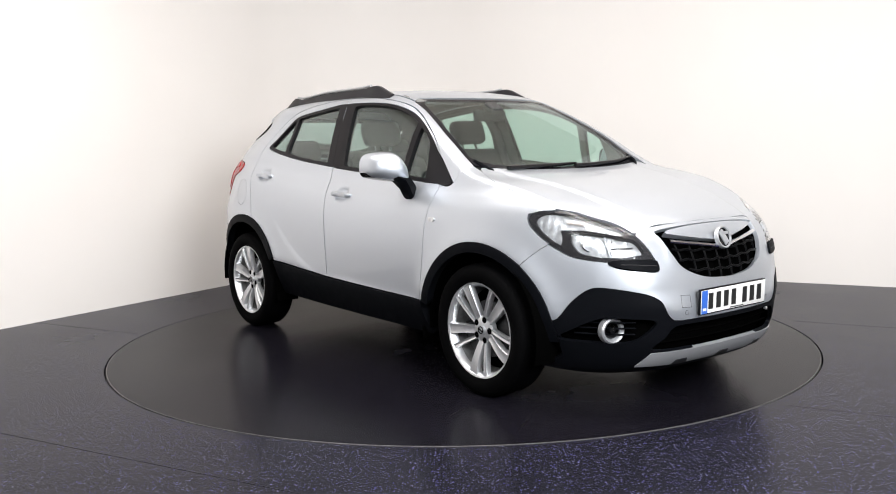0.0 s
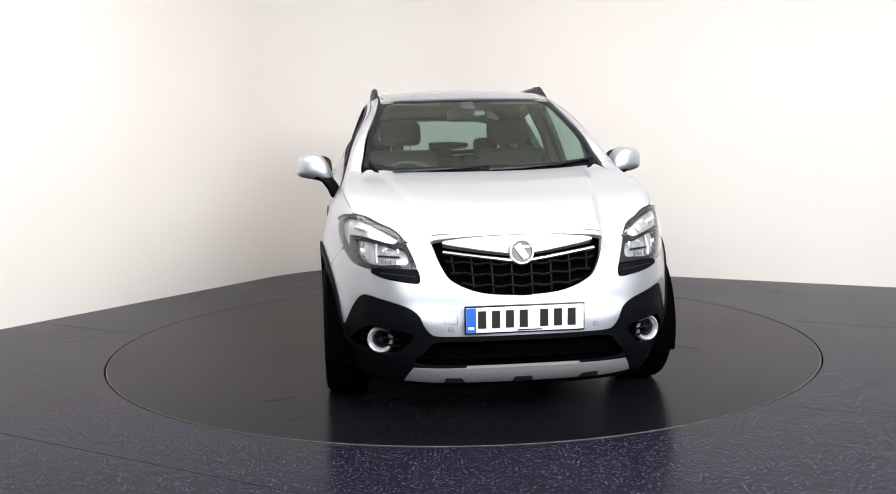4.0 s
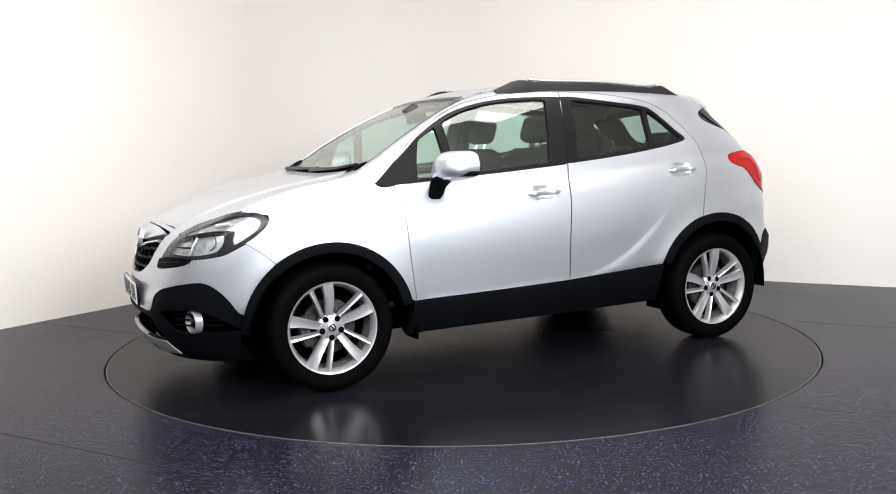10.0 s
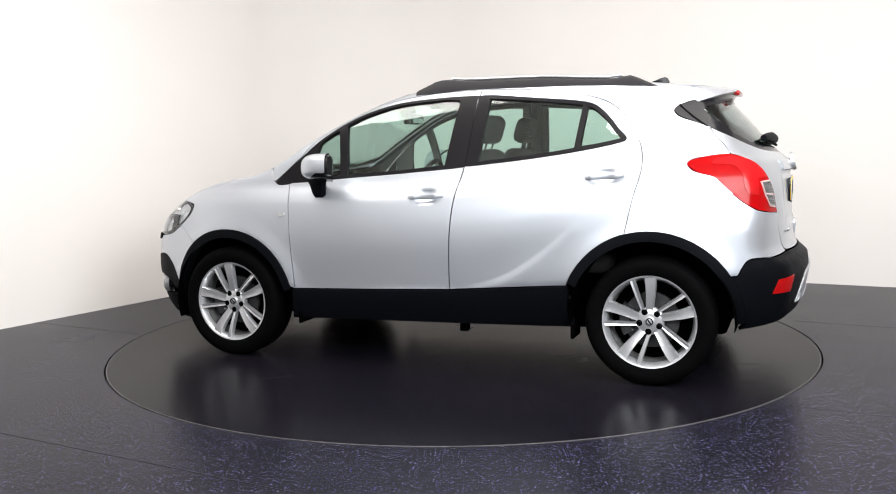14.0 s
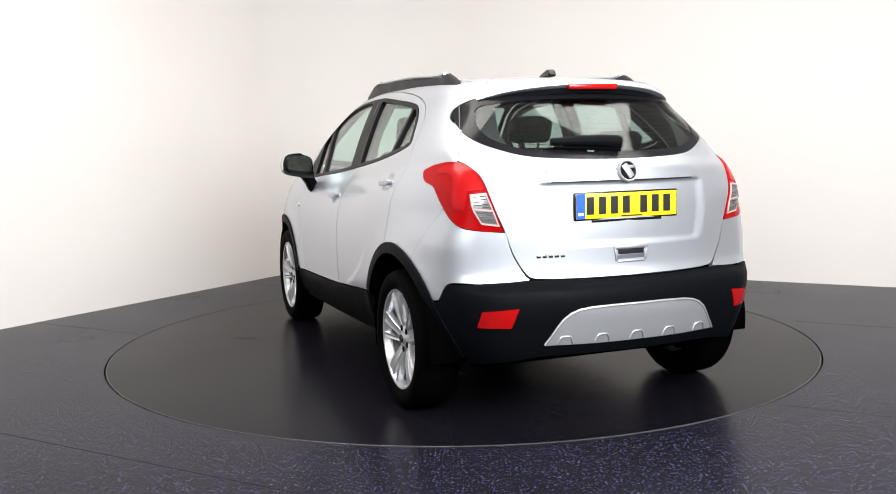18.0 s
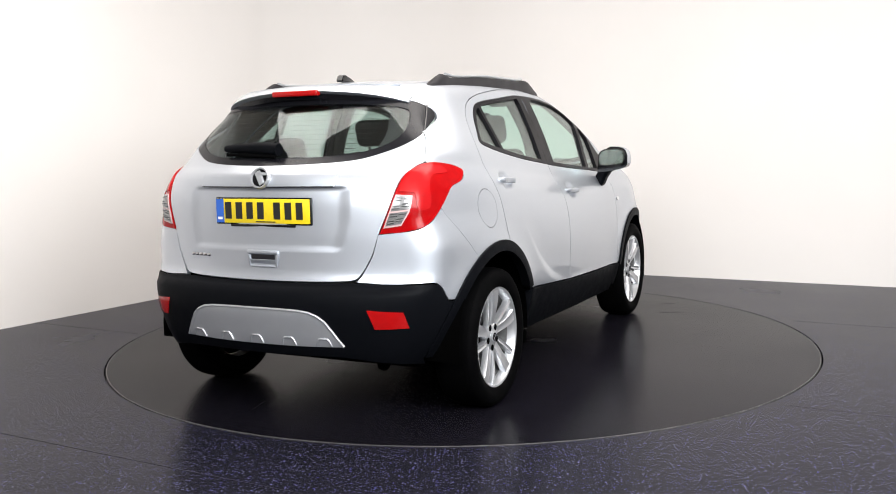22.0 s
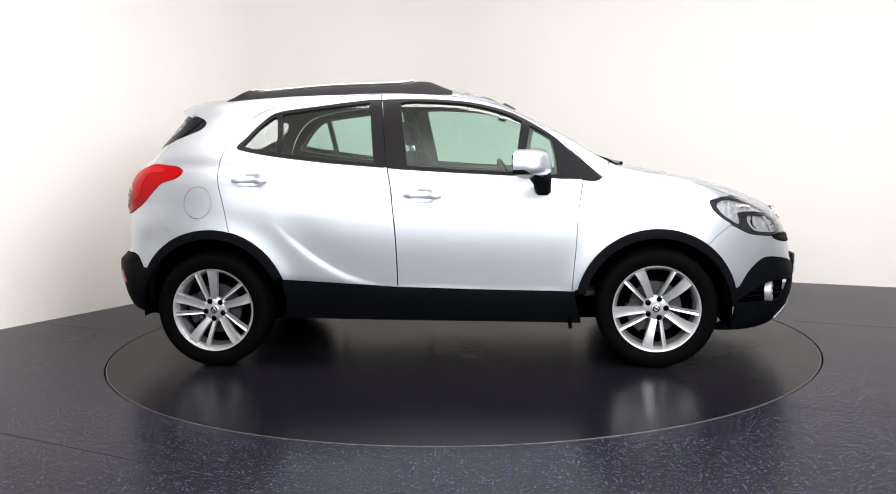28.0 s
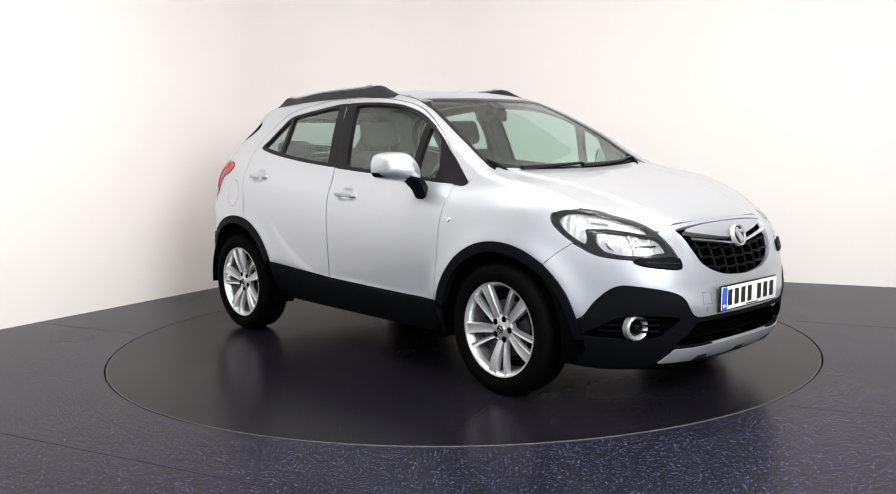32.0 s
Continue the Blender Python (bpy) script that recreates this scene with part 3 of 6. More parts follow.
def build_doors():
    front = corner(line(GAP_A), line([(0.811, 0.438), (0.331, 0.450), (-0.176, 0.468)]), line(GAP_B[::-1]), line(DOOR_TOP[::-1]), line([(0.835, 1.205), (0.872, 1.13), (0.881, 1.056)]))
    hole = corner(line(DLO_FRONT), [(-0.249, 1.30)], line(BELT_FRONT))
    doors[0] = both("front_door", front, "side", car, SIDE_MATS, "silver front door", holes=[hole], thick=0.03, res=0.0125, gap=0.0034)
    arch = arc(*ARCH_R, 23, 74.5)
    rear = corner(line(GAP_B), line([(-0.176, 0.468), (-0.491, 0.490), (-0.845, 0.514)]), arch, line(REAR_TOP[::-1]))
    hole = corner(line(DLO_REAR), [(-0.257, 1.30)])
    doors[1] = both("rear_door", rear, "side", car, SIDE_MATS, "silver rear door", holes=[hole], thick=0.03, res=0.0125, gap=0.0034)
    # windows: black surround with the panes let in
    pane_f = line([(-0.172, 1.520), (-0.145, 1.34), (-0.118, 1.157)], 4) + line([(-0.118, 1.157), (0.171, 1.131), (0.497, 1.109)], 4) + line([(0.497, 1.109), (0.513, 1.25), (0.535, 1.398)], 4) + line([(0.535, 1.398), (0.430, 1.447), (0.263, 1.494), (0.096, 1.516), (-0.10, 1.527), (-0.172, 1.520)], 4)
    pane_q = line([(0.548, 1.105), (0.735, 1.090)], 3) + line([(0.735, 1.090), (0.725, 1.19), (0.700, 1.296)], 3) + line([(0.700, 1.296), (0.64, 1.340), (0.585, 1.370)], 3) + line([(0.585, 1.370), (0.56, 1.23), (0.548, 1.105)], 3)
    pane_r = line([(-0.352, 1.525), (-0.335, 1.34), (-0.318, 1.175)], 4) + line([(-0.318, 1.175), (-0.629, 1.206), (-0.858, 1.240)], 4) + line([(-0.858, 1.240), (-0.870, 1.36), (-0.882, 1.470)], 4) + line([(-0.882, 1.470), (-0.653, 1.497), (-0.352, 1.525)], 4)
    pane_s = line([(-0.912, 1.458), (-0.945, 1.448), (-1.018, 1.388), (-1.075, 1.322), (-1.108, 1.286)], 4) + line([(-1.108, 1.286), (-0.99, 1.262), (-0.892, 1.248)], 4) + line([(-0.892, 1.248), (-0.900, 1.35), (-0.912, 1.458)], 4)
    pane_f, pane_q, pane_r, pane_s = (corner(p) for p in (pane_f, pane_q, pane_r, pane_s))
    f_out = corner(line(DLO_FRONT), [(-0.2873, 1.543), (-0.2674, 1.40), (-0.2569, 1.30), (-0.2469, 1.20), (-0.2402, 1.150)], line(BELT_FRONT))
    r_out = corner(line(DLO_REAR), [(-0.2415, 1.150), (-0.248, 1.20), (-0.258, 1.30), (-0.2685, 1.40), (-0.2885, 1.543)])
    both("window_surround", f_out, "side", doors[0], [PILLAR, HEADLINER], "black window surround and pillar cover", holes=[pane_f, pane_q], out=0.0015, thick=0.03, gap=0.0005)
    both("window_surround", r_out, "side", doors[1], [PILLAR, HEADLINER], "black window surround and pillar cover", holes=[pane_r, pane_s], out=0.0015, thick=0.03, gap=0.0005)
    for p, d in ((pane_f, doors[0]), (pane_q, doors[0]), (pane_r, doors[1]), (pane_s, doors[1])):
        for w in both("window_pane", p, "side", d, [GLASS], "green-tinted side glass", out=-0.010, thick=0.004, gap=-0.006):
            w.visible_shadow = False
    # black corner piece ahead of the mirror
    tri = corner(line([(0.868, 1.060), (0.944, 1.057), (0.975, 1.066)], 4), line([(0.975, 1.066), (0.93, 1.118), (0.852, 1.190)], 4), line([(0.852, 1.190), (0.864, 1.12), (0.868, 1.060)], 4))
    both("corner_cover", tri, "side", car, [PILLAR, INNER], "black corner cover at the foot of the pillar", out=0.0025, gap=0.0, thick=0.012)


build_doors()


def build_shell():
    top = on_top
    side = on_side
    # front wings
    arch = arc(*ARCH_F, 52, 165)
    rim = np.concatenate([
        top(line([(1.035, 0.672), (1.085, 0.668), (1.16, 0.697), (1.235, 0.739), (1.31, 0.763), (1.41, 0.770), (1.505, 0.763), (1.59, 0.748), (1.664, 0.732), (1.690, 0.725)])),
        top(line([(1.686, 0.734), (1.664, 0.753), (1.612, 0.780)])), [(1.575, 0.799, 0.937)],
        side(line([(1.572, 0.918), (1.590, 0.880), (1.648, 0.829), (1.695, 0.799)])),
        side(line([(1.690, 0.795), (1.625, 0.750), (1.558, 0.692)])),
        side(arch), side([(0.814, 0.441)]), side(line(GAP_A[::-1])), side(line([(0.890, 1.055), (0.944, 1.051), (0.980, 1.064), (1.0, 1.09)]))])
    both("front_wing", rim, "roll", car, SIDE_MATS, "silver front wing", gap=0.0004, res=0.02)
    # roof side, pillars and rear quarter
    edge = np.concatenate([
        top(line([(1.030, 0.670), (0.90, 0.650), (0.754, 0.630), (0.60, 0.592), (0.472, 0.560), (0.365, 0.545), (0.25, 0.535), (0.05, 0.530), (-0.4, 0.527), (-0.9, 0.508), (-1.25, 0.480), (-1.43, 0.452)])),
        [(-1.50, 0.452, 1.512), (-1.535, 0.45, 1.496), (-1.49, 0.50, 1.487), (-1.44, 0.537, 1.477), (-1.39, 0.572, 1.460)],
        side(line([(-1.366, 1.440), (-1.364, 1.420), (-1.392, 1.392), (-1.47, 1.362), (-1.555, 1.332)])),
        side(line([(-1.547, 1.330), (-1.573, 1.296), (-1.602, 1.265), (-1.632, 1.231), (-1.656, 1.200)])),
        side(line([(-1.65, 1.191), (-1.60, 1.189), (-1.537, 1.184), (-1.484, 1.174), (-1.454, 1.152), (-1.470, 1.122), (-1.507, 1.104), (-1.574, 1.086), (-1.600, 1.071), (-1.650, 1.022), (-1.678, 0.996)])),
        side(line([(-1.674, 0.985), (-1.594, 0.872), (-1.512, 0.772)])),
        side(arc(*ARCH_R, 119, 74.5)),
        side(line(REAR_TOP[::-1])), side(line(DOOR_TOP[::-1])),
        side(line([(0.845, 1.20), (0.93, 1.122), (0.985, 1.075)])), side([(1.005, 1.095)])])
    panel("side_frame", edge, "roll", car, [PAINT, HEADLINER], "silver roof side, pillars and rear quarter", res=0.022, gap=0.0006)
    flap = [tuple(p) for p in side(flowing([(-1.343 + 0.086 * math.cos(radians(a)), 0.968 + 0.092 * math.sin(radians(a))) for a in range(0, 360, 20)], 2))]
    panel("side_frame", edge, "roll", car, [PAINT, HEADLINER], "silver roof side, pillars and rear quarter with fuel flap", res=0.022, gap=0.0006, holes=[flap], mirror=True)
    panel("fuel_flap", flap, "roll", car, [PAINT, UNDER], "round silver fuel flap", res=0.025, gap=0.0016, mirror=True)
    # bonnet
    half = [(1.118, 0.0), (1.112, 0.25), (1.085, 0.48), (1.05, 0.625), (1.085, 0.662), (1.16, 0.696), (1.235, 0.738), (1.31, 0.762), (1.41, 0.769), (1.505, 0.762), (1.59, 0.747), (1.664, 0.731), (1.688, 0.724), (1.722, 0.694), (1.757, 0.654), (1.814, 0.607), (1.865, 0.557), (1.916, 0.524), (1.962, 0.500), (1.968, 0.47), (1.976, 0.36), (1.998, 0.2), (2.006, 0.0)]
    panel("bonnet", mirrored(top(line(half))), "top", car, [PAINT, UNDER], "silver bonnet", res=0.018, gap=0.0008)
    # roof skin and windscreen
    half = [(0.335, 0.0), (0.325, 0.25), (0.300, 0.45), (0.330, 0.526)]
    back = [(0.05, 0.524), (-0.4, 0.521), (-0.9, 0.502), (-1.25, 0.474), (-1.43, 0.446), (-1.47, 0.25), (-1.49, 0.0)]
    panel("roof_skin", mirrored(top(line(half) + line([half[-1]] + back)[1:])), "top", car, [PAINT, HEADLINER], "silver roof")
    half = [(1.112, 0.0), (1.105, 0.25), (1.08, 0.45), (1.035, 0.60), (1.012, 0.652), (0.90, 0.640), (0.754, 0.620), (0.60, 0.582), (0.472, 0.550), (0.345, 0.532), (0.312, 0.45), (0.337, 0.25), (0.347, 0.0)]
    glass_half = [(1.075, 0.0), (1.068, 0.25), (1.04, 0.45), (0.99, 0.585), (0.955, 0.618), (0.88, 0.612), (0.754, 0.590), (0.60, 0.552), (0.472, 0.520), (0.392, 0.498), (0.352, 0.45), (0.365, 0.25), (0.372, 0.0)]
    ws = panel("windscreen", mirrored(top(line(half))), "top", car, [PRINT, INNER], "windscreen with black printed border", holes=[mirrored(top(line(glass_half)))], out=-0.004, thick=0.008, gap=0.001)
    pane = panel("windscreen_pane", mirrored(top(line(glass_half))), "top", ws, [GLASS], "green-tinted windscreen glass", out=-0.005, thick=0.005, gap=-0.004)
    pane.visible_shadow = False


build_shell()

HEADLIGHT = [(1.577, 0.800, 0.916), (1.612, 0.779, 0.945), (1.664, 0.750, 0.954), (1.718, 0.701, 0.953), (1.755, 0.659, 0.942), (1.812, 0.612, 0.917), (1.863, 0.562, 0.897), (1.914, 0.529, 0.873), (1.973, 0.497, 0.835), (2.027, 0.473, 0.777), (2.056, 0.455, 0.726), (2.056, 0.455, 0.726), (1.99, 0.602, 0.730), (1.949, 0.650, 0.720), (1.873, 0.703, 0.728), (1.796, 0.742, 0.743), (1.725, 0.770, 0.780), (1.654, 0.792, 0.829), (1.596, 0.803, 0.880)]
CLAD_LINE = [(2.159, 0.0, 0.437), (2.145, 0.22, 0.437), (2.118, 0.384, 0.440), (2.108, 0.425, 0.470), (2.093, 0.46, 0.535), (2.06, 0.53, 0.572), (1.937, 0.668, 0.603), (1.87, 0.705, 0.592), (1.80, 0.745, 0.53), (1.745, 0.776, 0.452), (1.712, 0.79, 0.436)]
GRILLE_HALF = [(2.022, 0.0, 0.866), (2.01, 0.2, 0.862), (1.985, 0.38, 0.846), (2.022, 0.379, 0.815), (2.078, 0.351, 0.734), (2.105, 0.306, 0.674), (2.133, 0.181, 0.624), (2.144, 0.0, 0.608)]


def arch_front_points(a0, a1):
    return [tuple(p) for p in on_side(arc(*ARCH_F, a0, a1, 10))]


def build_front():
    brow = [(1.998, 0.0, 0.878), (1.985, 0.2, 0.875), (1.966, 0.36, 0.866), (1.958, 0.47, 0.846)]
    lamp = line(HEADLIGHT[8:11]) + line([(2.056, 0.455, 0.726), (2.070, 0.445, 0.69), (2.074, 0.456, 0.666), (2.04, 0.54, 0.674), (1.985, 0.618, 0.688), (1.952, 0.652, 0.706), (1.945, 0.655, 0.718)], 4) + line([(1.945, 0.655, 0.718), (1.873, 0.705, 0.726), (1.796, 0.744, 0.741), (1.725, 0.772, 0.777), (1.700, 0.780, 0.790)], 4)
    seam = [tuple(p) for p in on_side(line([(1.690, 0.793), (1.625, 0.748), (1.560, 0.690)]))]
    half = line(brow, 4) + lamp + seam + arch_front_points(50, 14) + line(CLAD_LINE[::-1], 4)
    bumper = panel("front_bumper", mirrored(half), "nose", car, [PAINT, UNDER], "silver painted front bumper", holes=[mirrored(line(GRILLE_HALF, 4))], res=0.022, gap=0.0003)
    low = [(1.62, 0.80, 0.196), (1.80, 0.73, 0.182), (1.98, 0.57, 0.183), (2.07, 0.3, 0.186), (2.09, 0.0, 0.188)]
    half = line(CLAD_LINE, 4) + arch_front_points(13, -8) + line(low, 4)
    mouth = [(2.158, 0.0, 0.414), (2.14, 0.2, 0.413), (2.117, 0.383, 0.410), (2.09, 0.43, 0.36), (2.058, 0.475, 0.302), (2.1, 0.25, 0.296), (2.13, 0.0, 0.295)]
    pocket = [(2.075, 0.480, 0.440), (1.99, 0.60, 0.458), (1.91, 0.672, 0.456), (1.80, 0.735, 0.40), (1.74, 0.765, 0.352), (1.90, 0.67, 0.343), (2.00, 0.575, 0.345), (2.04, 0.525, 0.375)]
    pl = flowing(pocket, 4)
    pr = [(x, -y, z) for x, y, z in pl]
    clad = panel("lower_bumper", mirrored(half), "nose", car, [TRIM, UNDER], "black textured lower front bumper", holes=[mirrored(line(mouth, 4)), pl, pr], res=0.03, gap=0.002, out=0.004)
    back = panel("mouth_backing", mirrored(line(mouth, 4)), "nose", clad, [UNDER, UNDER], "dark recess of the lower intake", out=-0.05, thick=0.01, gap=-0.07)
    for s in (0.33, 0.365):
        bm = bmesh.new()
        tube(bm, [(2.105 - 0.26 * y * y, y, s) for y in np.linspace(-0.44, 0.44, 15)], 0.008, 6, 0.7)
        part("intake_bar", bm, UNDER, clad)
    skid = [(2.13, 0.0, 0.296), (2.11, 0.25, 0.294), (2.05, 0.478, 0.290), (2.05, 0.478, 0.290), (2.02, 0.505, 0.252), (1.98, 0.515, 0.222), (1.98, 0.515, 0.222), (2.05, 0.25, 0.222), (2.07, 0.0, 0.222)]
    panel("skid_plate", mirrored(line(skid, 4)), "nose", car, [SILVER, UNDER], "satin silver front skid plate", out=0.009, thick=0.02, gap=0.0, res=0.02)
    # dark patches laid on the plate in place of the shade in its notches
    for y in (-0.3, 0.0, 0.3):
        x = 2.085 - 0.26 * y * y
        q = [(0, y - 0.05, 0.222), (0, y + 0.05, 0.222), (0, y + 0.035, 0.248), (0, y - 0.035, 0.248)]
        q = [(x, b, c) for _, b, c in q]
        panel("skid_shade", q, "nose", car, [DARK_METAL, UNDER], "dark patch standing in for a shaded notch of the skid plate", out=0.0115, thick=0.012, gap=0.0, res=0.02)
    # fog lamps in their pockets
    for sgn in (1, -1):
        pk = [(x, sgn * y, z) for x, y, z in pl]
        panel("pocket_backing", pk, "nose", clad, [UNDER, UNDER], "dark fog lamp recess", out=-0.045, thick=0.01, gap=-0.03)
        for z in (0.375, 0.405, 0.432):
            bm = bmesh.new()
            pts = on_nose([(math.atan2(y, x - 1.05), z) for x, y in ((2.02, 0.55), (1.95, 0.63), (1.88, 0.685), (1.80, 0.73))], -0.022)
            tube(bm, [(p[0], sgn * p[1], p[2]) for p in pts], 0.007, 6, 0.6)
            part("pocket_rib", bm, TRIM, clad)
        fog = new("fog_lamp")
        fog.parent = car
        fog.matrix_basis = pose(1.944, sgn * 0.622, 0.398, 0, 0, sgn * 17) @ Matrix.Scale(1.22, 4)
        bm = bmesh.new()
        lathe(bm, [(0.030, -0.012), (0.036, 0.006), (0.044, 0.012), (0.050, 0.006), (0.052, -0.02)], 40, "x")
        part("bezel", bm, SILVER, fog, "bright silver ring")
        bm = bmesh.new()
        lathe(bm, [(0.012, -0.030), (0.018, -0.027), (0.026, -0.018), (0.033, -0.004)], 32, "x")
        part("reflector", bm, DARK_METAL, fog)
        bm = bmesh.new()
        lathe(bm, [(0.001, 0.006), (0.012, 0.004), (0.013, -0.03)], 24, "x")
        part("bulb_shield", bm, GLOSS_BLACK, fog)
        bm = bmesh.new()
        lathe(bm, [(0.0005, 0.008), (0.02, 0.006), (0.034, 0.0)], 32, "x")
        part("lens", bm, LENS, fog)
    # daytime strip under each headlamp
    strip = [(2.059, 0.453, 0.717), (2.059, 0.453, 0.717), (2.042, 0.501, 0.723), (1.965, 0.632, 0.729), (1.948, 0.651, 0.716), (1.959, 0.643, 0.702), (2.033, 0.551, 0.681), (2.072, 0.459, 0.669), (2.070, 0.448, 0.690)]
    both("lamp_blade", flowing(strip, 4), "nose", car, [TRIM, UNDER], "black blade under the headlamp", out=0.010, thick=0.03, gap=0.0, res=0.02)
    for sgn in (1, -1):
        q = on_nose([(math.atan2(y, x - 1.05), z) for x, y, z in ((2.062, 0.462, 0.694), (2.030, 0.545, 0.702), (1.985, 0.610, 0.708))], 0.0105)
        bm = bmesh.new()
        tube(bm, [(p[0], sgn * p[1], p[2]) for p in q], 0.0028, 6)
        part("blade_ridge", bm, SATIN_GREY, car)
    # towing eye cover and a parking sensor in the painted bumper
    ring = on_nose([(math.atan2(y, 1.078), z) for y, z in ((-0.290, 0.492), (-0.350, 0.496), (-0.350, 0.551), (-0.293, 0.548), (-0.290, 0.492))], 0.0004)
    bm = bmesh.new()
    tube(bm, [tuple(p) for p in ring], 0.0011, 5)
    part("tow_cover_joint", bm, SATIN_GREY, bumper, "fine joint of the towing eye cover")
    for y in (-0.32, 0.32):
        o = on_nose([(math.atan2(y, 1.078), 0.469)], 0.0)[0]
        bm = bmesh.new()
        lathe(bm, [(0.0005, 0.0012), (0.0085, 0.0012), (0.0095, 0.0)], 20, "x")
        part("sensor_cap", bm, PAINT, bumper, loc=pose(o[0], o[1], o[2], 0, 0, -y / abs(y) * -9))
        bm = bmesh.new()
        lathe(bm, [(0.0095, 0.0008), (0.0108, 0.0008), (0.0110, -0.002)], 20, "x")
        part("sensor_ring", bm, SATIN_GREY, bumper, loc=pose(o[0], o[1], o[2], 0, 0, -y / abs(y) * -9))


def on_nose(q, off=0.0):
    q = np.array(q, float)
    p = cast(*CHARTS["nose"][1](q))
    return p + normals(p) * off


def on_tail(yz, off=0.0):
    q = np.array(yz, float)
    p = cast(np.stack([0 * q[:, 0] - 1.0, q[:, 0], q[:, 1]], 1), np.tile([-1.0, 0.0, 0.0], (len(q), 1)))
    return p + normals(p) * off


build_front()


def build_wheel():
    """One wheel at the car's origin, its outer face towards +y."""
    w = new("wheel")
    w.parent = car
    R, r = 0.338, 0.239
    bm = bmesh.new()
    prof = [(r - 0.004, 0.085), (r + 0.012, 0.097), (r + 0.03, 0.103), (0.29, 0.108), (0.314, 0.103), (0.328, 0.092), (0.335, 0.078), (R, 0.05), (R, -0.05), (0.335, -0.078), (0.325, -0.095), (0.29, -0.108), (r, -0.09)]
    lathe(bm, prof, 96)
    part("tyre", bm, RUBBER, w, "black low-profile tyre")
    bm = bmesh.new()
    for k in range(72):
        a = 2 * math.pi * k / 72
        for s in (1, -1):
            box(bm, 0.3295 * math.cos(a), s * 0.060, 0.3295 * math.sin(a), 0.009, 0.045, 0.018, 0, Euler((0, -a, 0)).to_matrix().to_4x4() @ Euler((0.5 * s, 0, 0)).to_matrix().to_4x4())
    tagged(part("tread", bm, RUBBER, w), kind="stuff")
    bm = bmesh.new()
    lathe(bm, [(r - 0.012, 0.078), (r - 0.004, 0.092), (r + 0.004, 0.094), (r + 0.006, 0.088), (r + 0.002, 0.070)], 96)
    lathe(bm, [(r - 0.012, 0.078), (r - 0.018, 0.066), (r - 0.021, 0.052)], 96)
    part("rim", bm, ALLOY, w, "silver alloy rim")
    # barrel coloured darker than the rim to carry the shade behind the spokes
    bm = bmesh.new()
    lathe(bm, [(r - 0.021, 0.052), (r - 0.026, 0.020), (r - 0.028, -0.02), (r - 0.02, -0.085)], 96)
    part("rim_barrel", bm, SHADED_ALLOY, w, "inner rim barrel in alloy darkened for its shade")
    # five twisted pairs of spokes
    for k in range(5):
        base = radians(90 + 72 * k)
        for j, (da0, da1, w0, w1) in enumerate(((-0.05, 0.02, 0.0195, 0.0315), (-0.66, -0.39, 0.0095, 0.0135))):
            bm = bmesh.new()
            rows = []
            for i in range(9):
                s = i / 8
                ra, rb = 0.050, r - 0.008
                px = ra * math.cos(base + da0) * (1 - s) + rb * math.cos(base + da1) * s
                pz = ra * math.sin(base + da0) * (1 - s) + rb * math.sin(base + da1) * s
                rad, ang = math.hypot(px, pz), math.atan2(pz, px) + (0.03 if j == 0 else 0.0) * math.sin(math.pi * s)
                half = w0 + (w1 - w0) * s ** 1.3
                y = 0.066 + 0.022 * math.sin(min(1, s * 1.1) * math.pi / 2) - 0.006 * (1 - s)
                c, sn = math.cos(ang), math.sin(ang)
                row = []
                for u, dy in ((-1.0, -0.030), (-0.97, -0.004), (-0.86, 0.0005), (0.0, -0.0035), (0.86, 0.0005), (0.97, -0.004), (1.0, -0.030)):
                    row.append(bm.verts.new((rad * c - half * u * sn, y + dy, rad * sn + half * u * c)))
                rows.append(row)
            for a, b in zip(rows, rows[1:]):
                for i in range(6):
                    bm.faces.new((a[i], a[i + 1], b[i + 1], b[i]))
            bm.faces.new(rows[0])
            bm.faces.new(rows[-1][::-1])
            part("spoke", bm, ALLOY, w)
    bm = bmesh.new()
    lathe(bm, [(0.001, 0.066), (0.03, 0.066), (0.058, 0.064), (0.072, 0.055), (0.075, 0.03)], 40)
    part("hub", bm, ALLOY, w)
    bm = bmesh.new()
    lathe(bm, [(0.001, 0.076), (0.022, 0.075), (0.027, 0.071), (0.028, 0.060)], 32)
    part("centre_cap", bm, SILVER, w, "small hub cap with a plain raised badge")
    bm = bmesh.new()
    lathe(bm, [(0.014, 0.0755), (0.015, 0.0785), (0.019, 0.0785), (0.020, 0.0750)], 24)
    box(bm, 0, 0.077, 0, 0.007, 0.003, 0.026, 0.001, Euler((0, 0.6, 0)).to_matrix().to_4x4())
    part("cap_badge", bm, GLOSS_BLACK, w)
    for k in range(5):
        a = radians(61 + 72 * k)
        # black disc over the hub face, put there as the shade of a bolt pocket
        bm = bmesh.new()
        lathe(bm, [(0.0005, 0.0668), (0.0125, 0.0668), (0.0165, 0.0650)], 16)
        for v in bm.verts:
            v.co += Vector((0.054 * math.cos(a), 0, 0.054 * math.sin(a)))
        part("bolt_shade", bm, UNDER, w)
        bm = bmesh.new()
        lathe(bm, [(0.001, 0.058), (0.009, 0.058), (0.0085, 0.0685), (0.0095, 0.0680), (0.0100, 0.062)], 12)
        for v in bm.verts:
            v.co += Vector((0.054 * math.cos(a), 0, 0.054 * math.sin(a)))
        part("wheel_bolt", bm, GLOSS_BLACK, w)
    bm = bmesh.new()
    lathe(bm, [(0.06, 0.012), (0.145, 0.012), (0.147, 0.008), (0.147, -0.01), (0.06, -0.012)], 64)
    part("brake_disc", bm, DARK_METAL, w, "worn steel brake disc")
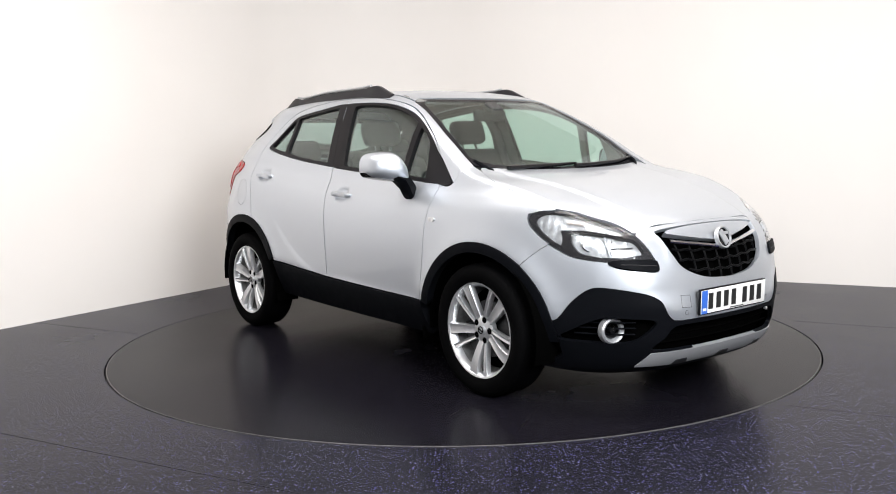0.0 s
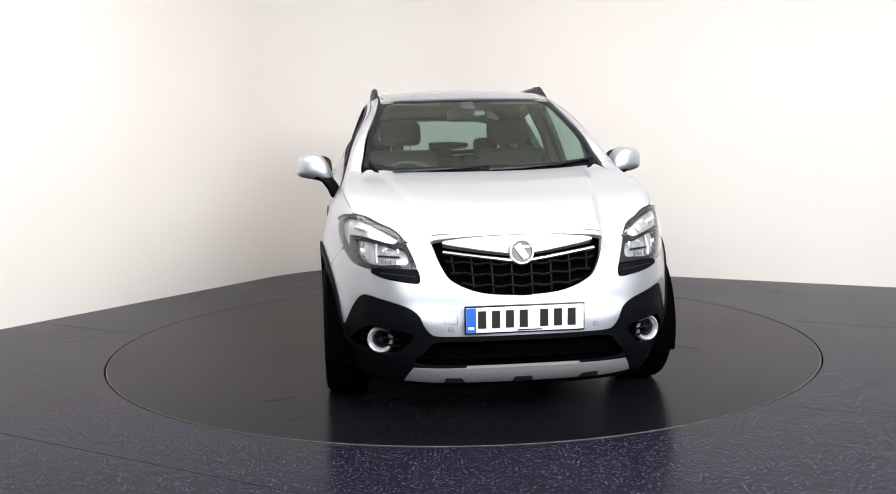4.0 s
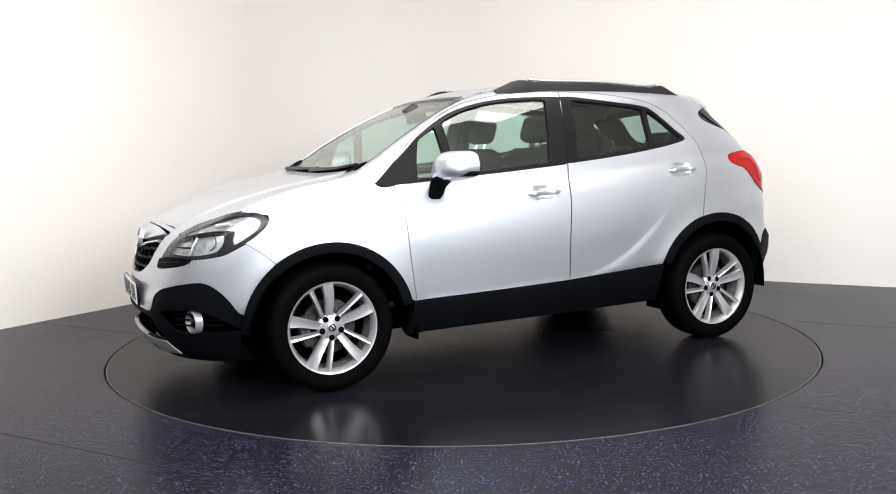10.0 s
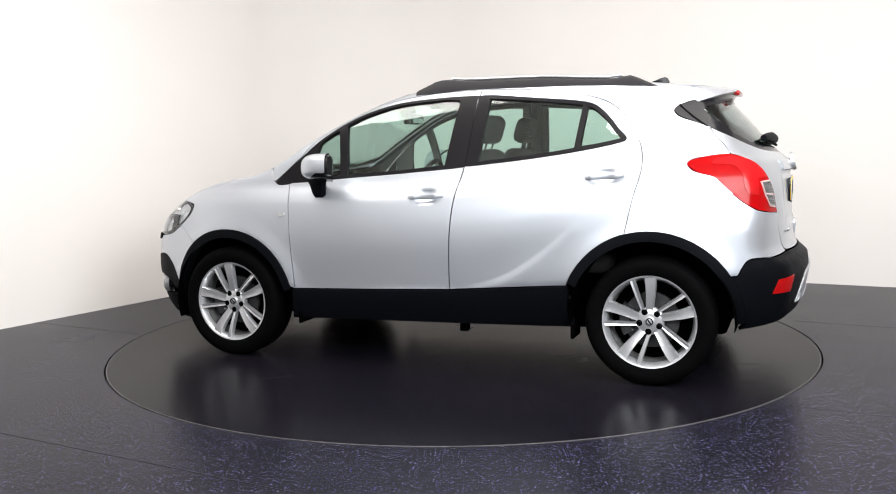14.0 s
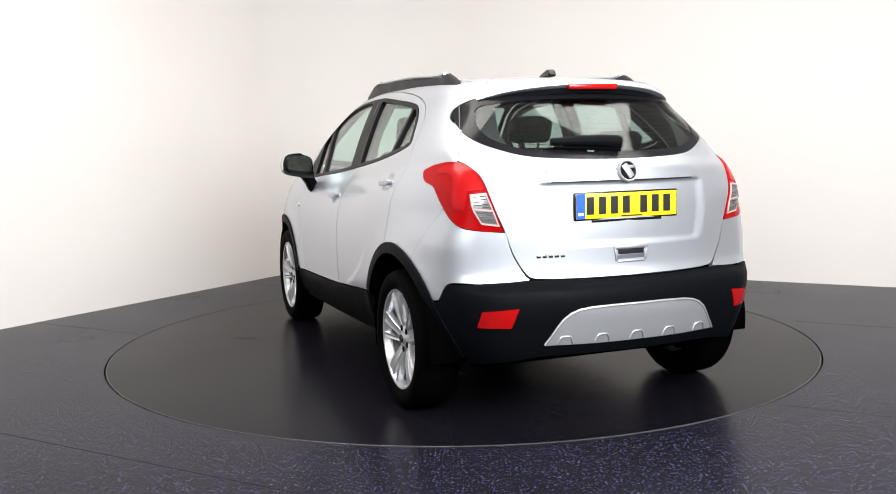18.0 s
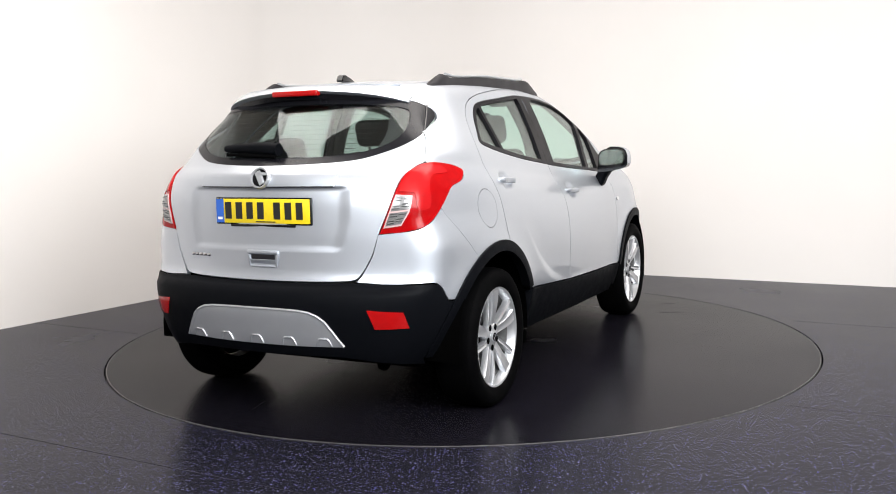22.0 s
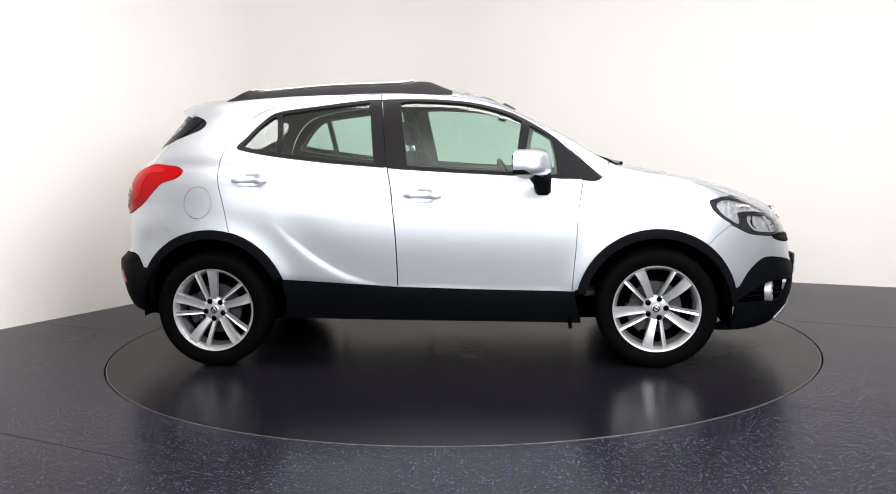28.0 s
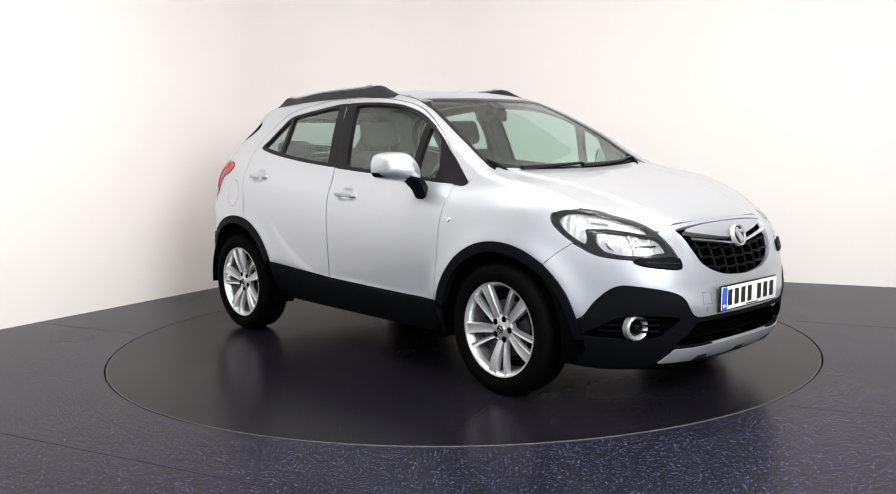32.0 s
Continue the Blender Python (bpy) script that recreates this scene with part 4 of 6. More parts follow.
    bm = bmesh.new()
    rows = []
    for i in range(9):
        a = radians(-32 + 8 * i)
        rows.append([bm.verts.new((rr * math.cos(a), yy, rr * math.sin(a))) for rr, yy in ((0.102, -0.012), (0.102, 0.030), (0.112, 0.040), (0.158, 0.040), (0.166, 0.030), (0.166, -0.012))])
    for ra, rb in zip(rows, rows[1:]):
        for k in range(6):
            bm.faces.new((ra[k], ra[(k + 1) % 6], rb[(k + 1) % 6], rb[k]))
    bm.faces.new(rows[0])
    bm.faces.new(rows[-1][::-1])
    part("brake_caliper", bm, DARK_METAL, w)
    bm = bmesh.new()
    lathe(bm, [(0.001, -0.03), (r - 0.03, -0.03)], 48)
    part("wheel_shield", bm, UNDER, w)
    return w


def place_wheels():
    w = build_wheel()
    spots = [(1.2775, 0.778, 0, 6), (1.2775, -0.778, 180, 25), (-1.2775, -0.778, 180, 1)]
    for x, y, turn, spin in spots:
        copy_thing(w, pose(x, y, 0.337, 0, 0, turn) @ pose(0, 0, 0, 0, spin, 0))
    w.matrix_basis = pose(-1.2775, 0.778, 0.337)


place_wheels()


def build_cladding():
    """Arch trims, sills and inner wheel wells."""
    for (cx, cz, r), a0, a1 in ((ARCH_F, 0, 167), (ARCH_R, 24, 182)):
        outer = arc(cx, cz, r, a0, a1, 40)
        inner = arc(cx, cz - 0.004, r - 0.047, a1, a0, 40)
        both("arch_trim", on_side(outer + inner), "side", car, [TRIM, UNDER], "black plastic wheel arch trim", out=0.010, thick=0.05, gap=0.0, res=0.03)
        for s in (1, -1):
            bm = bmesh.new()
            n = 40
            rows = []
            for rad, y in ((r - 0.042, s * 0.862), (r - 0.038, s * 0.80), (r - 0.038, s * 0.48), (0.05, s * 0.48)):
                rows.append([bm.verts.new((cx + rad * math.cos(radians(a)), y, cz + rad * math.sin(radians(a)))) for a in np.linspace(-16 if cx > 0 else -6, 186, n)])
            for a, b in zip(rows, rows[1:]):
                for i in range(n - 1):
                    bm.faces.new((a[i], a[i + 1], b[i + 1], b[i]))
            part("wheel_well", bm, UNDER, car, "black wheel arch liner")
    sill = corner(line([(0.826, 0.437), (0.331, 0.447), (-0.176, 0.465), (-0.491, 0.487), (-0.852, 0.511)]), line([(-0.838, 0.40), (-0.850, 0.31), (-0.868, 0.282)]), line([(-0.868, 0.282), (-0.2, 0.271), (0.5, 0.262), (0.86, 0.255)]), line([(0.86, 0.255), (0.836, 0.35), (0.826, 0.437)]))
    both("sill_trim", sill, "side", car, [TRIM, UNDER], "black plastic sill cladding", out=0.008, thick=0.06, gap=0.001)
    # floor pan and hanging parts
    bm = bmesh.new()
    box(bm, 0.0, 0, 0.29, 3.3, 1.26, 0.10, 0.03)
    part("floor_pan", bm, UNDER, car, "black underbody")
    bm = bmesh.new()
    tube(bm, [(-0.3, -0.25, 0.2), (-1.2, -0.3, 0.21), (-1.55, -0.42, 0.27), (-1.78, -0.52, 0.285)], 0.03, 10)
    part("exhaust", bm, UNDER, car)
    for x, y in ((0.80, 0.78), (0.80, -0.78), (-0.87, 0.78), (-0.87, -0.78)):
        bm = bmesh.new()
        box(bm, x, y, 0.258, 0.02, 0.16, 0.07, 0.006)
        part("deflector", bm, UNDER, car)
    bm = bmesh.new()
    box(bm, -0.20, 0.70, 0.225, 0.05, 0.05, 0.05, 0.01)
    part("jacking_point", bm, UNDER, car)


build_cladding()

TAIL_LAMP = [(-1.456, 0.785, 1.150), (-1.510, 0.755, 1.176), (-1.582, 0.729, 1.190), (-1.645, 0.706, 1.193), (-1.705, 0.682, 1.180), (-1.775, 0.657, 1.147), (-1.820, 0.643, 1.100), (-1.852, 0.629, 1.038), (-1.869, 0.607, 0.967), (-1.882, 0.577, 0.890), (-1.882, 0.577, 0.890), (-1.850, 0.660, 0.895), (-1.835, 0.697, 0.901), (-1.790, 0.746, 0.915), (-1.728, 0.770, 0.953), (-1.670, 0.782, 1.005), (-1.600, 0.787, 1.072), (-1.574, 0.790, 1.087), (-1.507, 0.797, 1.105)]


def build_rear():
    gl = [(-1.888, 0.0, 1.192), (-1.872, 0.2, 1.196), (-1.814, 0.369, 1.206), (-1.767, 0.465, 1.223), (-1.69, 0.568, 1.262), (-1.61, 0.618, 1.300), (-1.555, 0.634, 1.328)]
    lamp = [(-1.575, 0.656, 1.296), (-1.604, 0.670, 1.265), (-1.634, 0.681, 1.231), (-1.660, 0.693, 1.197), (-1.705, 0.680, 1.183), (-1.775, 0.655, 1.146), (-1.820, 0.641, 1.100), (-1.852, 0.627, 1.038), (-1.869, 0.605, 0.967), (-1.882, 0.572, 0.886), (-1.893, 0.540, 0.79), (-1.914, 0.487, 0.702), (-1.931, 0.434, 0.684), (-1.955, 0.25, 0.678), (-1.976, 0.0, 0.676)]
    panel("tailgate", mirrored(line(gl, 4) + line(lamp, 4)), "tail", car, [PAINT, INNER], "silver tailgate", res=0.018, gap=0.0016)
    tip = [(-1.55, 0.634, 1.331), (-1.45, 0.625, 1.375), (-1.388, 0.615, 1.405), (-1.368, 0.595, 1.435), (-1.39, 0.57, 1.462), (-1.45, 0.53, 1.478), (-1.56, 0.40, 1.490), (-1.61, 0.2, 1.497), (-1.625, 0.0, 1.50)]
    out = mirrored(line(gl, 4) + line(tip, 4))
    inner = [(-1.87, 0.0, 1.224), (-1.86, 0.2, 1.228), (-1.80, 0.375, 1.238), (-1.755, 0.470, 1.256), (-1.68, 0.560, 1.300), (-1.60, 0.590, 1.37), (-1.53, 0.550, 1.440), (-1.61, 0.40, 1.463), (-1.66, 0.2, 1.474), (-1.67, 0.0, 1.476)]
    rw = panel("rear_window", out, "tail", car, [PRINT, INNER], "rear window with black printed border", holes=[mirrored(line(inner, 4))], out=-0.002, thick=0.008, res=0.025, gap=0.0)
    pane = panel("rear_pane", mirrored(line(inner, 4)), "tail", rw, [GLASS_BACK], "grey-tinted heated rear glass", out=-0.004, thick=0.005, gap=-0.004, res=0.025)
    pane.visible_shadow = False
    for sgn in (1, -1):
        q = cast(*CHARTS["tail"][1](CHARTS["tail"][0](np.array([(-1.388, 0.572, 1.458), (-1.46, 0.606, 1.398), (-1.536, 0.633, 1.338)]))))
        bm = bmesh.new()
        tube(bm, [(p[0] - 0.001, sgn * (p[1] + 0.0005), p[2]) for p in q], 0.004, 6)
        part("glass_joint", bm, GLOSS_BLACK, rw, "joint between tailgate glass and corner glass")
    trim = [(-1.39, 0.60, 1.44), (-1.50, 0.50, 1.478), (-1.56, 0.475, 1.455), (-1.66, 0.485, 1.34), (-1.76, 0.455, 1.235), (-1.74, 0.52, 1.225), (-1.66, 0.60, 1.26), (-1.55, 0.635, 1.32), (-1.44, 0.63, 1.38)]
    both("rear_pillar_trim", flowing(trim, 4), "tail", car, [INNER, INNER], "charcoal trim inside the rear pillar", out=-0.045, thick=0.008, gap=0.0, res=0.03)
    # spoiler continuing the roof
    bm = bmesh.new()
    ny, rows = 25, []
    ring = []
    for i in range(ny):
        y = -0.522 + 1.044 * i / (ny - 1)
        s = abs(y) / 0.522
        x0 = -1.49 + 0.065 * s * s
        x1 = x0 - 0.165 + 0.045 * s * s + 0.055 * s ** 7
        zt = float(on_top([(x0, y)])[0][2])
        ze = 1.548 - 0.048 * s * s - 0.016 * s ** 7
        ring.append([(x0 + 0.015, y, zt - 0.004), ((x0 + x1) / 2, y, (zt + ze) / 2 + 0.006), (x1 + 0.012, y, ze + 0.001), (x1, y, ze - 0.010), (x1 + 0.02, y, ze - 0.022), (x0 + 0.02, y, zt - 0.075)])
    vs = [[bm.verts.new(p) for p in r] for r in ring]
    for a, b in zip(vs, vs[1:]):
        for k in range(6):
            bm.faces.new((a[k], a[(k + 1) % 6], b[(k + 1) % 6], b[k]))
    bm.faces.new(vs[0])
    bm.faces.new(vs[-1][::-1])
    sp = part("roof_spoiler", bm, PAINT, car, "silver roof spoiler")
    bm = bmesh.new()
    vs = []
    for r in ring:
        (x1, y, ze), (xb, _, zb) = r[4], r[5]
        vs.append([bm.verts.new(p) for p in ((x1 + 0.004, y, ze - 0.002), (x1 + 0.012, y, ze - 0.026), (xb - 0.05, y, ze - 0.050), (xb, y, zb + 0.005))])
    for a, b in zip(vs, vs[1:]):
        for k in range(4):
            bm.faces.new((a[k], a[(k + 1) % 4], b[(k + 1) % 4], b[k]))
    bm.faces.new(vs[0])
    bm.faces.new(vs[-1][::-1])
    part("spoiler_underside", bm, GLOSS_BLACK, sp, "black underside")
    bm = bmesh.new()
    box(bm, -1.645, 0, 1.527, 0.03, 0.262, 0.027, 0.008)
    part("brake_light", bm, DARK_RED, sp, "red high-level brake light")
    # painted corners and black lower bumper
    seam = [tuple(p) for p in on_side(line([(-1.674, 0.985), (-1.594, 0.872), (-1.512, 0.772)]))]
    arch = [tuple(p) for p in on_side(arc(*ARCH_R, 119.2, 149, 10))]
    edge = [(-1.680, 0.79, 0.588), (-1.72, 0.775, 0.655), (-1.76, 0.755, 0.672), (-1.887, 0.62, 0.672), (-1.924, 0.478, 0.680)]
    up = [(-1.912, 0.496, 0.700), (-1.897, 0.547, 0.79), (-1.884, 0.571, 0.886)]
    lampline = [(-1.835, 0.697, 0.898), (-1.790, 0.746, 0.912), (-1.728, 0.770, 0.949), (-1.685, 0.780, 0.988)]
    both("rear_bumper_corner", seam + arch + line(edge, 4) + line(up, 4) + line(lampline, 4), "tail", car, [PAINT, UNDER], "silver painted rear bumper corner", res=0.022, gap=0.0003)
    top = [(-1.976, 0.0, 0.671), (-1.955, 0.25, 0.673), (-1.931, 0.434, 0.678), (-1.924, 0.478, 0.676), (-1.887, 0.62, 0.668), (-1.76, 0.755, 0.668), (-1.72, 0.775, 0.650), (-1.684, 0.79, 0.584)]
    arch = [tuple(p) for p in on_side(arc(*ARCH_R, 150, 183, 10))]
    low = [(-1.80, 0.78, 0.288), (-1.92, 0.60, 0.322), (-1.97, 0.42, 0.345), (-1.99, 0.0, 0.345)]
    black = panel("rear_bumper", mirrored(line(top, 4) + arch + line(low, 4)), "tail", car, [TRIM, UNDER], "black textured rear bumper", res=0.03, out=0.004)
    skid = [(-2.029, 0.0, 0.560), (-2.029, 0.235, 0.558), (-2.017, 0.328, 0.537), (-2.007, 0.385, 0.478), (-1.987, 0.434, 0.400), (-1.987, 0.434, 0.400), (-2.0, 0.2, 0.396), (-2.0, 0.0, 0.396)]
    panel("rear_skid_plate", mirrored(line(skid, 4)), "tail", black, [SILVER, UNDER], "satin silver rear skid plate", out=0.009, thick=0.02, res=0.02, gap=0.0)
    lip = [(0.0, 0.560), (0.12, 0.560), (0.235, 0.557), (0.29, 0.550), (0.328, 0.536), (0.36, 0.512), (0.385, 0.477), (0.41, 0.437), (0.434, 0.402)]
    bm = bmesh.new()
    tube(bm, [tuple(p) for p in on_tail([(-y, z) for y, z in lip[:0:-1]] + lip, 0.008)], 0.006, 8)
    part("skid_lip", bm, SILVER, black, "rounded lip of the skid plate")
    for y in np.linspace(-0.345, 0.345, 5):
        t0 = on_tail([(y - 0.035, 0.402), (y - 0.026, 0.428), (y - 0.018, 0.436), (y + 0.018, 0.436), (y + 0.026, 0.428), (y + 0.035, 0.402)], 0.011)
        bm = bmesh.new()
        tube(bm, [tuple(p) for p in t0], 0.004, 6)
        part("skid_rib", bm, SILVER, black)
    for w in both("reflector", flowing([(-1.895, 0.690, 0.556), (-1.895, 0.690, 0.556), (-1.968, 0.552, 0.568), (-1.968, 0.552, 0.568), (-1.957, 0.585, 0.484), (-1.957, 0.585, 0.484), (-1.87, 0.705, 0.484), (-1.87, 0.705, 0.484)], 3), "tail", black, [DARK_RED, UNDER], "red rear reflector", out=0.007, thick=0.03, res=0.02, gap=0.0):
        pass
    # tail lamps
    for sgn in (1, -1):
        lamp_ob = panel("tail_lamp", flowing(TAIL_LAMP, 5), "tail", car, [RED, UNDER], "red wraparound tail lamp", out=0.004, thick=0.03, res=0.02, gap=0.001, mirror=sgn < 0)
        bulge = [(-1.578, 0.759, 1.143), (-1.671, 0.736, 1.136), (-1.717, 0.741, 1.094), (-1.732, 0.755, 1.032), (-1.750, 0.754, 0.995), (-1.798, 0.724, 0.984), (-1.798, 0.724, 0.984), (-1.797, 0.708, 1.064), (-1.797, 0.708, 1.064), (-1.832, 0.650, 1.072), (-1.832, 0.650, 1.072), (-1.810, 0.650, 1.103), (-1.765, 0.665, 1.143), (-1.700, 0.690, 1.170), (-1.645, 0.712, 1.180), (-1.590, 0.735, 1.172)]
        panel("lamp_bulge", flowing(bulge, 4), "tail", lamp_ob, [RED_GLOW, UNDER], "brighter red raised lens", out=0.0075, thick=0.010, res=0.02, gap=0.001, mirror=sgn < 0)
        inner_edge = [(-1.841, 0.642, 1.058), (-1.864, 0.617, 0.980), (-1.875, 0.596, 0.914)]
        outer_edge = [(-1.803, 0.701, 1.052), (-1.822, 0.699, 0.990), (-1.848, 0.669, 0.925)]

        def on_lens(u, v):
            """A place on the clear lens: u across from the inner edge, v from its top down."""
            a, b = (np.array([np.interp(v, [0, 0.55, 1], [p[i] for p in e]) for i in range(3)]) for e in (inner_edge, outer_edge))
            return tuple(a + (b - a) * u)

        def cell(u0, u1, v0, v1):
            n = 5
            c = [on_lens(u0 + (u1 - u0) * i / n, v0) for i in range(n)] + [on_lens(u1, v0 + (v1 - v0) * i / n) for i in range(n)]
            return c + [on_lens(u1 + (u0 - u1) * i / n, v1) for i in range(n)] + [on_lens(u0, v1 + (v0 - v1) * i / n) for i in range(n)]
        panel("lens_rim", cell(0, 1, 0, 1), "tail", lamp_ob, [PINK, UNDER], "pale rim of the clear lens", out=0.0095, thick=0.008, res=0.02, gap=0.0, mirror=sgn < 0)
        for v0, v1 in ((0.05, 0.50), (0.56, 0.94)):
            panel("reversing_lens", cell(0.07, 0.91, v0, v1), "tail", lamp_ob, [PALE_LENS, UNDER], "clear ribbed reversing lens", out=0.0105, thick=0.004, res=0.02, gap=0.0, mirror=sgn < 0)
            for i in range(5):
                v = v0 + (v1 - v0) * (i + 0.6) / 5.4
                for u0, u1 in ((0.10, 0.46), (0.54, 0.86)):
                    if (i + (u0 > 0.3)) % 3 == 2:
                        continue
                    q = on_tail([on_lens(u, v + 0.03 * (u0 > 0.3))[1:] for u in (u0, (u0 + u1) / 2, u1)], 0.0112)
                    bm = bmesh.new()
                    tube(bm, [(p[0], sgn * p[1], p[2]) for p in q], 0.0030, 5, 0.6)
                    part("lens_rib", bm, DARK_METAL, lamp_ob)


build_rear()


# ---------------------------------------------------------------- lamps, grille, plates and small fittings


def build_headlights():
    rim = flowing(HEADLIGHT, 5)
    main = [(2.030, 0.496, 0.757), (1.989, 0.512, 0.814), (1.960, 0.563, 0.827), (1.869, 0.676, 0.848), (1.792, 0.734, 0.844), (1.792, 0.734, 0.844), (1.795, 0.737, 0.808), (1.825, 0.726, 0.765), (1.872, 0.703, 0.749), (1.944, 0.651, 0.741), (2.015, 0.545, 0.749)]
    upper = [(1.935, 0.535, 0.860), (1.872, 0.588, 0.891), (1.795, 0.656, 0.924), (1.690, 0.744, 0.943), (1.618, 0.787, 0.914), (1.640, 0.790, 0.865), (1.705, 0.773, 0.815), (1.748, 0.760, 0.793), (1.748, 0.760, 0.793), (1.753, 0.754, 0.822), (1.740, 0.755, 0.862), (1.740, 0.755, 0.862), (1.776, 0.736, 0.868), (1.863, 0.674, 0.860), (1.921, 0.615, 0.845), (1.952, 0.560, 0.838)]
    for sgn in (1, -1):
        k = dict(mirror=sgn < 0, res=0.018)
        lamp = panel("headlight", rim, "nose", car, [SATIN_GREY, UNDER], "headlamp with clear lens and dark bezel", holes=[flowing(upper, 4), flowing(main, 4)], out=-0.008, thick=0.034, gap=0.001, **k)
        panel("lamp_bucket", rim, "nose", lamp, [DARK_METAL, UNDER], "dark lamp housing", out=-0.046, thick=0.008, gap=0.004, **k)
        panel("upper_reflector", flowing(upper, 4), "nose", lamp, [REFLECTOR, UNDER], "bright indicator reflector", out=-0.024, thick=0.010, gap=-0.006, **k)
        panel("main_reflector", flowing(main, 4), "nose", lamp, [REFLECTOR, UNDER], "bright main reflector", out=-0.032, thick=0.010, gap=-0.006, **k)
        for (x, y, z), r, turn in (((1.948, 0.572, 0.788), 0.036, 28), ((1.862, 0.664, 0.800), 0.041, 38)):
            bm = bmesh.new()
            lathe(bm, [(0.004, 0.0), (r * 0.55, 0.004), (r * 0.9, 0.018), (r, 0.026), (r + 0.005, 0.024), (r + 0.006, 0.0)], 28, "x")
            part("lamp_bowl", bm, CHROME, lamp, loc=pose(x - 0.030, sgn * (y - 0.016), z, 0, -12, sgn * turn))
            bm = bmesh.new()
            lathe(bm, [(0.0005, 0.026), (0.010, 0.023), (0.012, 0.0)], 16, "x")
            part("bulb_cap", bm, DARK_METAL, lamp, loc=pose(x - 0.030, sgn * (y - 0.016), z, 0, -12, sgn * turn))

        def bar(name, pts, off, r, mat):
            q = on_nose([(math.atan2(y, x - 1.05), z) for x, y, z in pts], off)
            m = bmesh.new()
            tube(m, [(p[0], sgn * p[1], p[2]) for p in q], r, 6)
            part(name, m, mat, lamp)
        bar("chamber_divider", ((1.930, 0.625, 0.748), (1.912, 0.622, 0.790), (1.905, 0.630, 0.838)), -0.018, 0.0075, SILVER)
        bar("chamber_shelf", ((1.990, 0.530, 0.786), (1.950, 0.580, 0.786), (1.922, 0.618, 0.784)), -0.020, 0.0045, SATIN_GREY)
        bar("divider", ((1.945, 0.565, 0.833), (1.900, 0.640, 0.850), (1.830, 0.700, 0.862), (1.768, 0.742, 0.857)), -0.006, 0.0045, SATIN_GREY)
        for i in range(5):
            x, y = 1.985 - 0.016 * i, 0.545 + 0.018 * i
            bar("step_rib", ((x, y, 0.752), (x - 0.004, y - 0.002, 0.768)), -0.020, 0.0020, DARK_METAL)
        for i in range(6):
            x, y, z = 1.895 - 0.040 * i, 0.590 + 0.031 * i, 0.872 + 0.009 * i
            bar("indicator_flute", ((x, y + 0.010, z - 0.012), (x - 0.004, y + 0.004, z + 0.014)), -0.020, 0.0022, SILVER)
        bar("indicator_bulb", ((1.80, 0.655, 0.898), (1.74, 0.705, 0.905)), -0.014, 0.009, AMBER)
        lens = panel("lens", rim, "nose", lamp, [LENS], "clear headlamp lens", out=-0.001, thick=0.003, gap=0.002, **k)
        lens.visible_shadow = False


build_headlights()


def badge(name, parent, place, r):
    """A round chrome badge with a plain slanting shape."""
    b = new(name)
    b.parent = parent
    b.matrix_basis = place
    tagged(b, "round chrome badge with a plain shape")
    bm = bmesh.new()
    lathe(bm, [(r * 0.80, 0.004), (r * 0.84, 0.010), (r * 0.95, 0.011), (r, 0.005), (r, -0.01)], 40, "x")
    part("badge_ring", bm, SILVER, b)
    bm = bmesh.new()
    lathe(bm, [(0.0005, 0.002), (r * 0.82, 0.002)], 40, "x")
    part("badge_field", bm, GLOSS_BLACK, b)
    bm = bmesh.new()
    box(bm, 0.004, 0.0, 0.0, 0.010, r * 0.62, r * 1.35, 0.003, Euler((0.55, 0, 0)).to_matrix().to_4x4())
    box(bm, 0.004, r * 0.2, r * 0.36, 0.010, r * 0.95, r * 0.28, 0.003)
    part("badge_shape", bm, SILVER, b)
    return b


